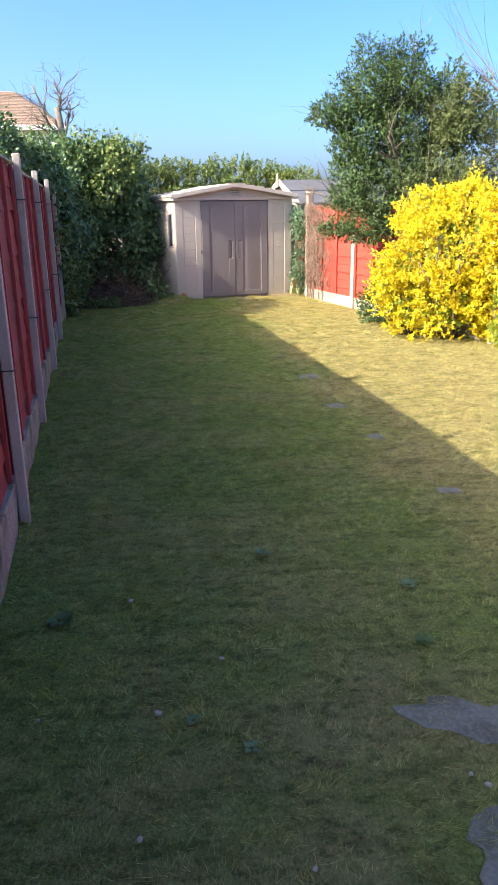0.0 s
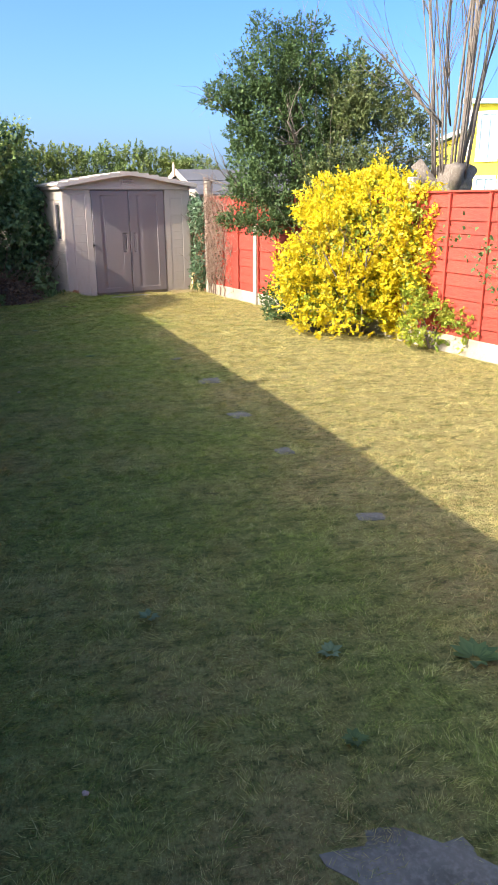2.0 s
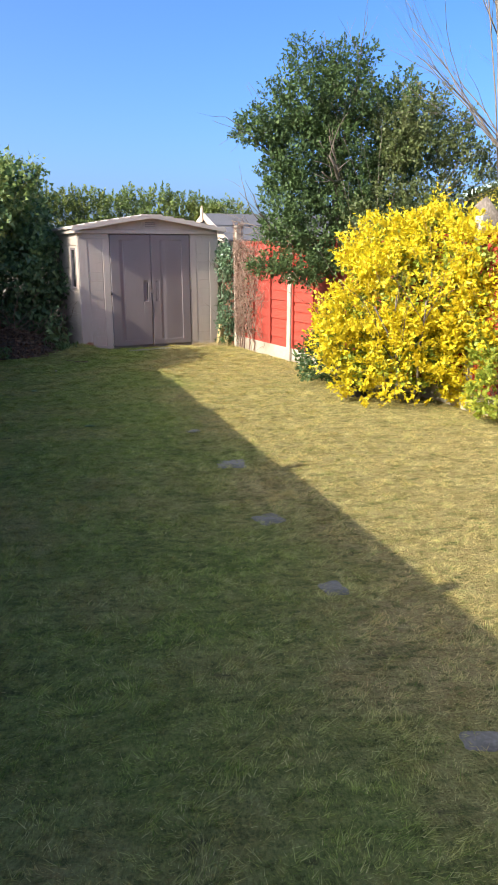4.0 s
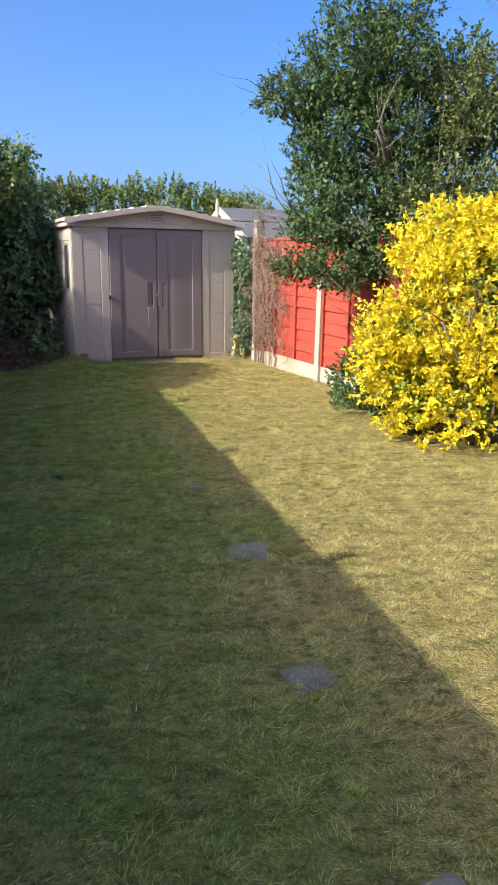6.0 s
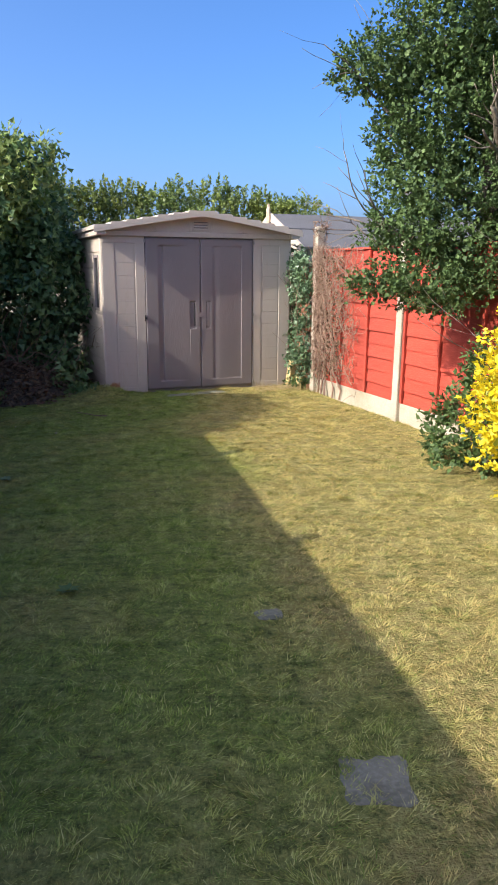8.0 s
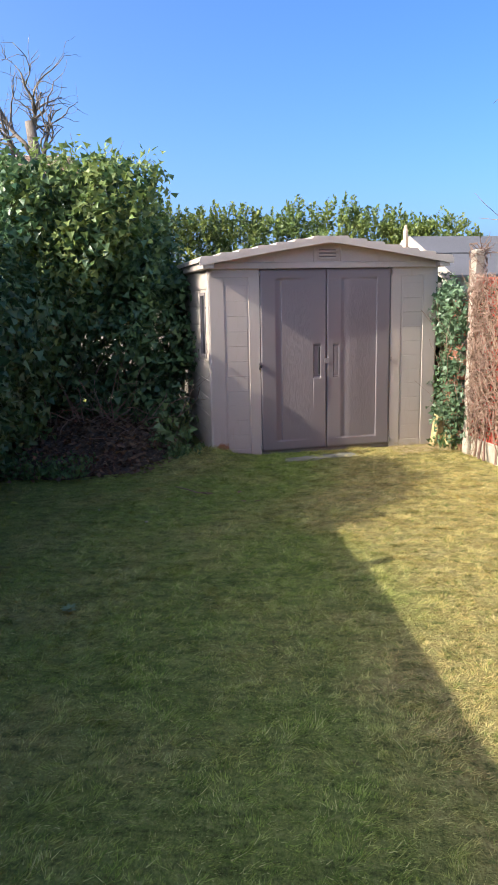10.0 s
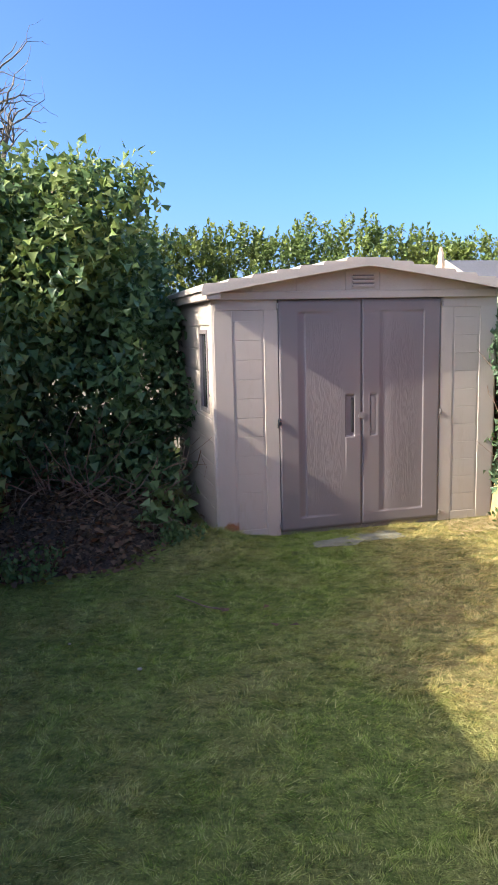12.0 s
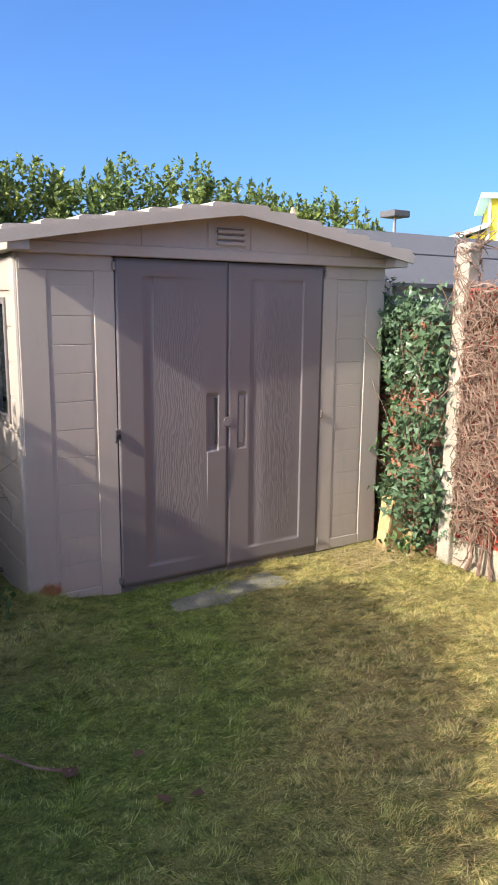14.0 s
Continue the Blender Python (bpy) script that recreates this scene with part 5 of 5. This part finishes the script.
# ---- small things ----
def build_bits():
    # leaf litter bank under the ivy
    bm = bmesh.new()
    n = 40
    grid = []
    for j in range(n + 1):
        row = []
        for i in range(n + 1):
            x, y = 0.35 + 2.3 * i / n, 15.15 + 2.6 * j / n
            e = ((x - 1.3) / 1.2) ** 2 + ((y - 16.6) / 1.3) ** 2
            e += 0.25 * noise.noise(Vector((x * 3, y * 3, 0)))
            z = 0.30 * max(0, 1 - e) + 0.05 * noise.noise(Vector((x * 5, y * 5, 0))) * max(0, 1.1 - e) - 0.05 * max(0, e - 0.75)
            row.append(bm.verts.new((x, y, z)))
        grid.append(row)
    for a, b in zip(grid, grid[1:]):
        for i in range(n):
            bm.faces.new((a[i], a[i + 1], b[i + 1], b[i]))
    tagged(mesh_ob("soil_bank", bm, MULCH, smooth=True), "low bank of dark soil under the ivy", "soil", kind="structure")
    rng = np.random.default_rng(61)
    k = 4200
    x, y = 0.4 + 2.3 * rng.random(k), 15.1 + 1.9 * rng.random(k)
    e = ((x - 1.3) / 1.15) ** 2 + ((y - 16.5) / 1.2) ** 2
    m = e < 1.0 + 0.5 * rng.random(k) ** 3
    x, y, e = x[m], y[m], e[m]
    z = 0.30 * np.maximum(0, 1 - ((x - 1.3) / 1.2) ** 2 - ((y - 16.6) / 1.3) ** 2) + 0.02 + 0.05 * rng.random(len(x))
    up = rng.normal(size=(len(x), 3)) * 0.6 + (0, 0, 1)
    lm = leaf_mesh("leaf_litter", np.stack([x, y, z], 1), rng.normal(size=(len(x), 3)) * (1, 1, 0.3), up, 0.055 * rng.uniform(0.5, 1.2, len(x)), LEAF_DEAD, BROAD, seed=62, label="fallen brown leaves under the ivy")
    tagged(lm, category="leaves")
    # planter under the golden shrub
    bm = bmesh.new()
    r = bmesh.ops.create_cone(bm, cap_ends=False, segments=20, radius1=0.12, radius2=0.15, depth=0.20)
    r2 = bmesh.ops.create_cone(bm, cap_ends=True, segments=20, radius1=0.11, radius2=0.138, depth=0.19)
    bmesh.ops.translate(bm, verts=bm.verts, vec=(0, 0, 0.10))
    ob = mesh_ob("plant_pot", bm, DARK, smooth=False)
    ob.matrix_world = pose(6.26, 11.68, 0.0)
    tagged(ob, "dark grey plastic plant pot under the golden shrub", "plant pot")
    # ochre stones beside the shed
    for x, y, s, h, rz in ((5.24, 16.78, 0.11, 0.36, 20), (5.33, 16.66, 0.09, 0.16, 60)):
        bm = bmesh.new()
        add_box(bm, -s, s, -s * 0.5, s * 0.5, -0.02, h, 0.02)
        for v in bm.verts:
            v.co += 0.02 * Vector((noise.noise(v.co * 7), noise.noise(v.co * 7 + Vector((9, 0, 0))), noise.noise(v.co * 7 + Vector((0, 9, 0)))))
        ob = mesh_ob("stone", bm, SANDSTONE)
        ob.matrix_world = pose(x, y, 0, 0, 8, rz)
        tagged(ob, "ochre broken stone leaning beside the shed", "stone", "stones beside the shed")
    rng = np.random.default_rng(71)
    # flat rosettes of broad-leaved weeds
    for x, y, r, kk, mat in ((4.34, 4.45, 0.05, 22, LEAF_FROSTY), (4.87, 4.30, 0.085, 26, LEAF_WEED), (3.51, 3.39, 0.035, 16, LEAF_FROSTY), (3.31, 3.54, 0.03, 18, LEAF_FROSTY), (3.66, 4.84, 0.045, 18, LEAF_FROSTY), (4.28, 3.97, 0.04, 30, LEAF_WEED), (3.3, 10.5, 0.05, 30, LEAF_WEED), (2.52, 12.45, 0.045, 24, LEAF_FROSTY), (2.7, 4.25, 0.06, 40, LEAF_WEED)):
        a = rng.random(kk) * 6.28
        w = np.stack([np.cos(a), np.sin(a), 0.35 + 0.3 * rng.random(kk)], 1)
        p = np.stack([x + 0.2 * r * np.cos(a), y + 0.2 * r * np.sin(a), np.full(kk, 0.012 + lift_of(x, y))], 1)
        ob = leaf_mesh("lawn_weed", p, w, np.tile((0.0, 0.0, 1.0), (kk, 1)), r * rng.uniform(0.6, 1.1, kk), mat, DIAMOND, seed=72, label="flat rosette of broad-leaved weed in the lawn")
        tagged(ob, category="weed")
    # green weeds in front of the soil bank and beside the shed
    for k, (x0, x1, y0, y1, nn) in enumerate(((0.55, 1.75, 15.15, 15.75, 1500), (2.36, 2.72, 15.95, 16.25, 260), (5.1, 5.4, 16.45, 16.65, 90))):
        x, y = rng.uniform(x0, x1, nn), rng.uniform(y0, y1, nn)
        w = rng.normal(size=(nn, 3)) * (0.6, 0.6, 0.3) + (0, 0, 0.8)
        ob = leaf_mesh("weed_patch", np.stack([x, y, 0.03 + 0.13 * rng.random(nn) ** 1.5], 1), w, rng.normal(size=(nn, 3)) + (0, 0, 0.8), 0.05 * rng.uniform(0.5, 1.3, nn), LEAF_WEED, DIAMOND, seed=73 + k, label="patch of low leafy green weeds at the lawn edge")
        tagged(ob, category="weeds")
    nn = 1500
    x = rng.uniform(4.7, 5.75, nn)
    y = 16.78 - 0.30 * np.abs(x - 5.2) - 0.36 * rng.random(nn) ** 1.4
    w = rng.normal(size=(nn, 3)) * (1, 1, 0.25) + (0, -0.3, 0.4)
    ob = leaf_mesh("dry_grass", np.stack([x, y, 0.01 + 0.04 * rng.random(nn)], 1), w, rng.normal(size=(nn, 3)) + (0, 0, 0.5), 0.07 * rng.uniform(0.5, 1.3, nn), LEAF_STRAW, SLIVER, seed=79, label="dry straw-coloured grass at the foot of the ivy and shed")
    tagged(ob, category="grass")
    # pale stones, scraps and leaves lying on the grass
    pebble = bmesh.new()
    bmesh.ops.create_icosphere(pebble, subdivisions=2, radius=1.0)
    for v in pebble.verts:
        v.co = Vector((v.co.x, v.co.y * 0.75, v.co.z * 0.5)) * (1 + 0.3 * noise.noise(v.co * 1.7))
    first = mesh_ob("pebble", pebble, CONCRETE)
    tagged(first, "small pale stone lying on the lawn", "pebble", "pale stones on the lawn")
    spots = [(2.75, 3.57), (3.16, 3.03), (3.18, 3.58), (3.66, 2.90), (2.72, 3.12), (2.40, 5.0), (2.69, 2.72), (2.68, 8.95), (4.22, 3.22), (4.26, 3.17), (4.32, 3.02), (4.38, 2.98), (4.46, 3.0), (2.15, 14.3), (2.6, 14.0), (1.9, 15.7), (3.42, 3.9), (3.0, 4.4), (3.75, 2.75)]
    first.matrix_world = pose(2.1, 3.7, 0.02) @ Matrix.Scale(0.014, 4)
    for k, (x, y) in enumerate(spots):
        ob = first.copy()
        scene.collection.objects.link(ob)
        ob.matrix_world = pose(x, y, 0.018 + lift_of(x, y), 0, 0, 77 * k) @ Matrix.Scale(0.008 + 0.008 * ((k * 7) % 5) / 4, 4)
    spots = [(1.36, 14.43, 0.09, LEAF_LIME), (2.96, 14.7, 0.08, LEAF_DEAD), (3.29, 14.48, 0.07, LEAF_DEAD), (3.42, 14.5, 0.06, LEAF_DEAD), (3.24, 14.8, 0.05, LEAF_DEAD)]
    for k, (x, y, r, mat) in enumerate(spots):
        one = np.array([[x, y, 0.03 + lift_of(x, y)]])
        ob = leaf_mesh("fallen_leaf", one, np.array([[math.cos(k), math.sin(k), 0.1]]), np.array([[0.2, 0.1, 1.0]]), np.array([r]), mat, BROAD, seed=80 + k, label="single fallen leaf lying on the lawn")
        tagged(ob, category="leaf", group="leaves on the lawn")
        ob["kind"] = "thing"
    # fallen stick
    bm = bmesh.new()
    add_tube(bm, [(0, 0, 0.02), (0.1, -0.05, 0.03), (0.22, -0.09, 0.025), (0.33, -0.10, 0.03)], [0.003, 0.004, 0.005, 0.006], 5, jag=0.2)
    ob = mesh_ob("stick", bm, VINE)
    ob.matrix_world = pose(2.64, 15.0, 0.0, 0, 0, -21) @ Matrix.Diagonal((1.25, 1.25, 1, 1))
    tagged(ob, "short fallen stick on the lawn", "stick")


build_ground()
build_home()
build_back_fence()
build_shed()
build_neighbour_shed()
build_tiled_house()
build_yellow_house()
build_holly()
build_privet()
build_gold()
build_small_shrubs()
build_pollard()
build_bare_tree()
build_ivy_corner()
build_hedge()
build_corner_post_growth()
build_bits()
for s in SLABS:
    build_slab(s, CEMENT if s[2] > 0.3 else SLATE, "worn grey cement patch sunk in the lawn" if s[2] > 0.3 else "small grey stepping slab sunk in the lawn", "slabs in the lawn")
for s in SHED_SLABS:
    build_slab(s, SLATE, "grey flagstone in front of the shed doors", "flagstones at the shed")
build_left_fence()
build_right_fence()
build_grass(1550000)
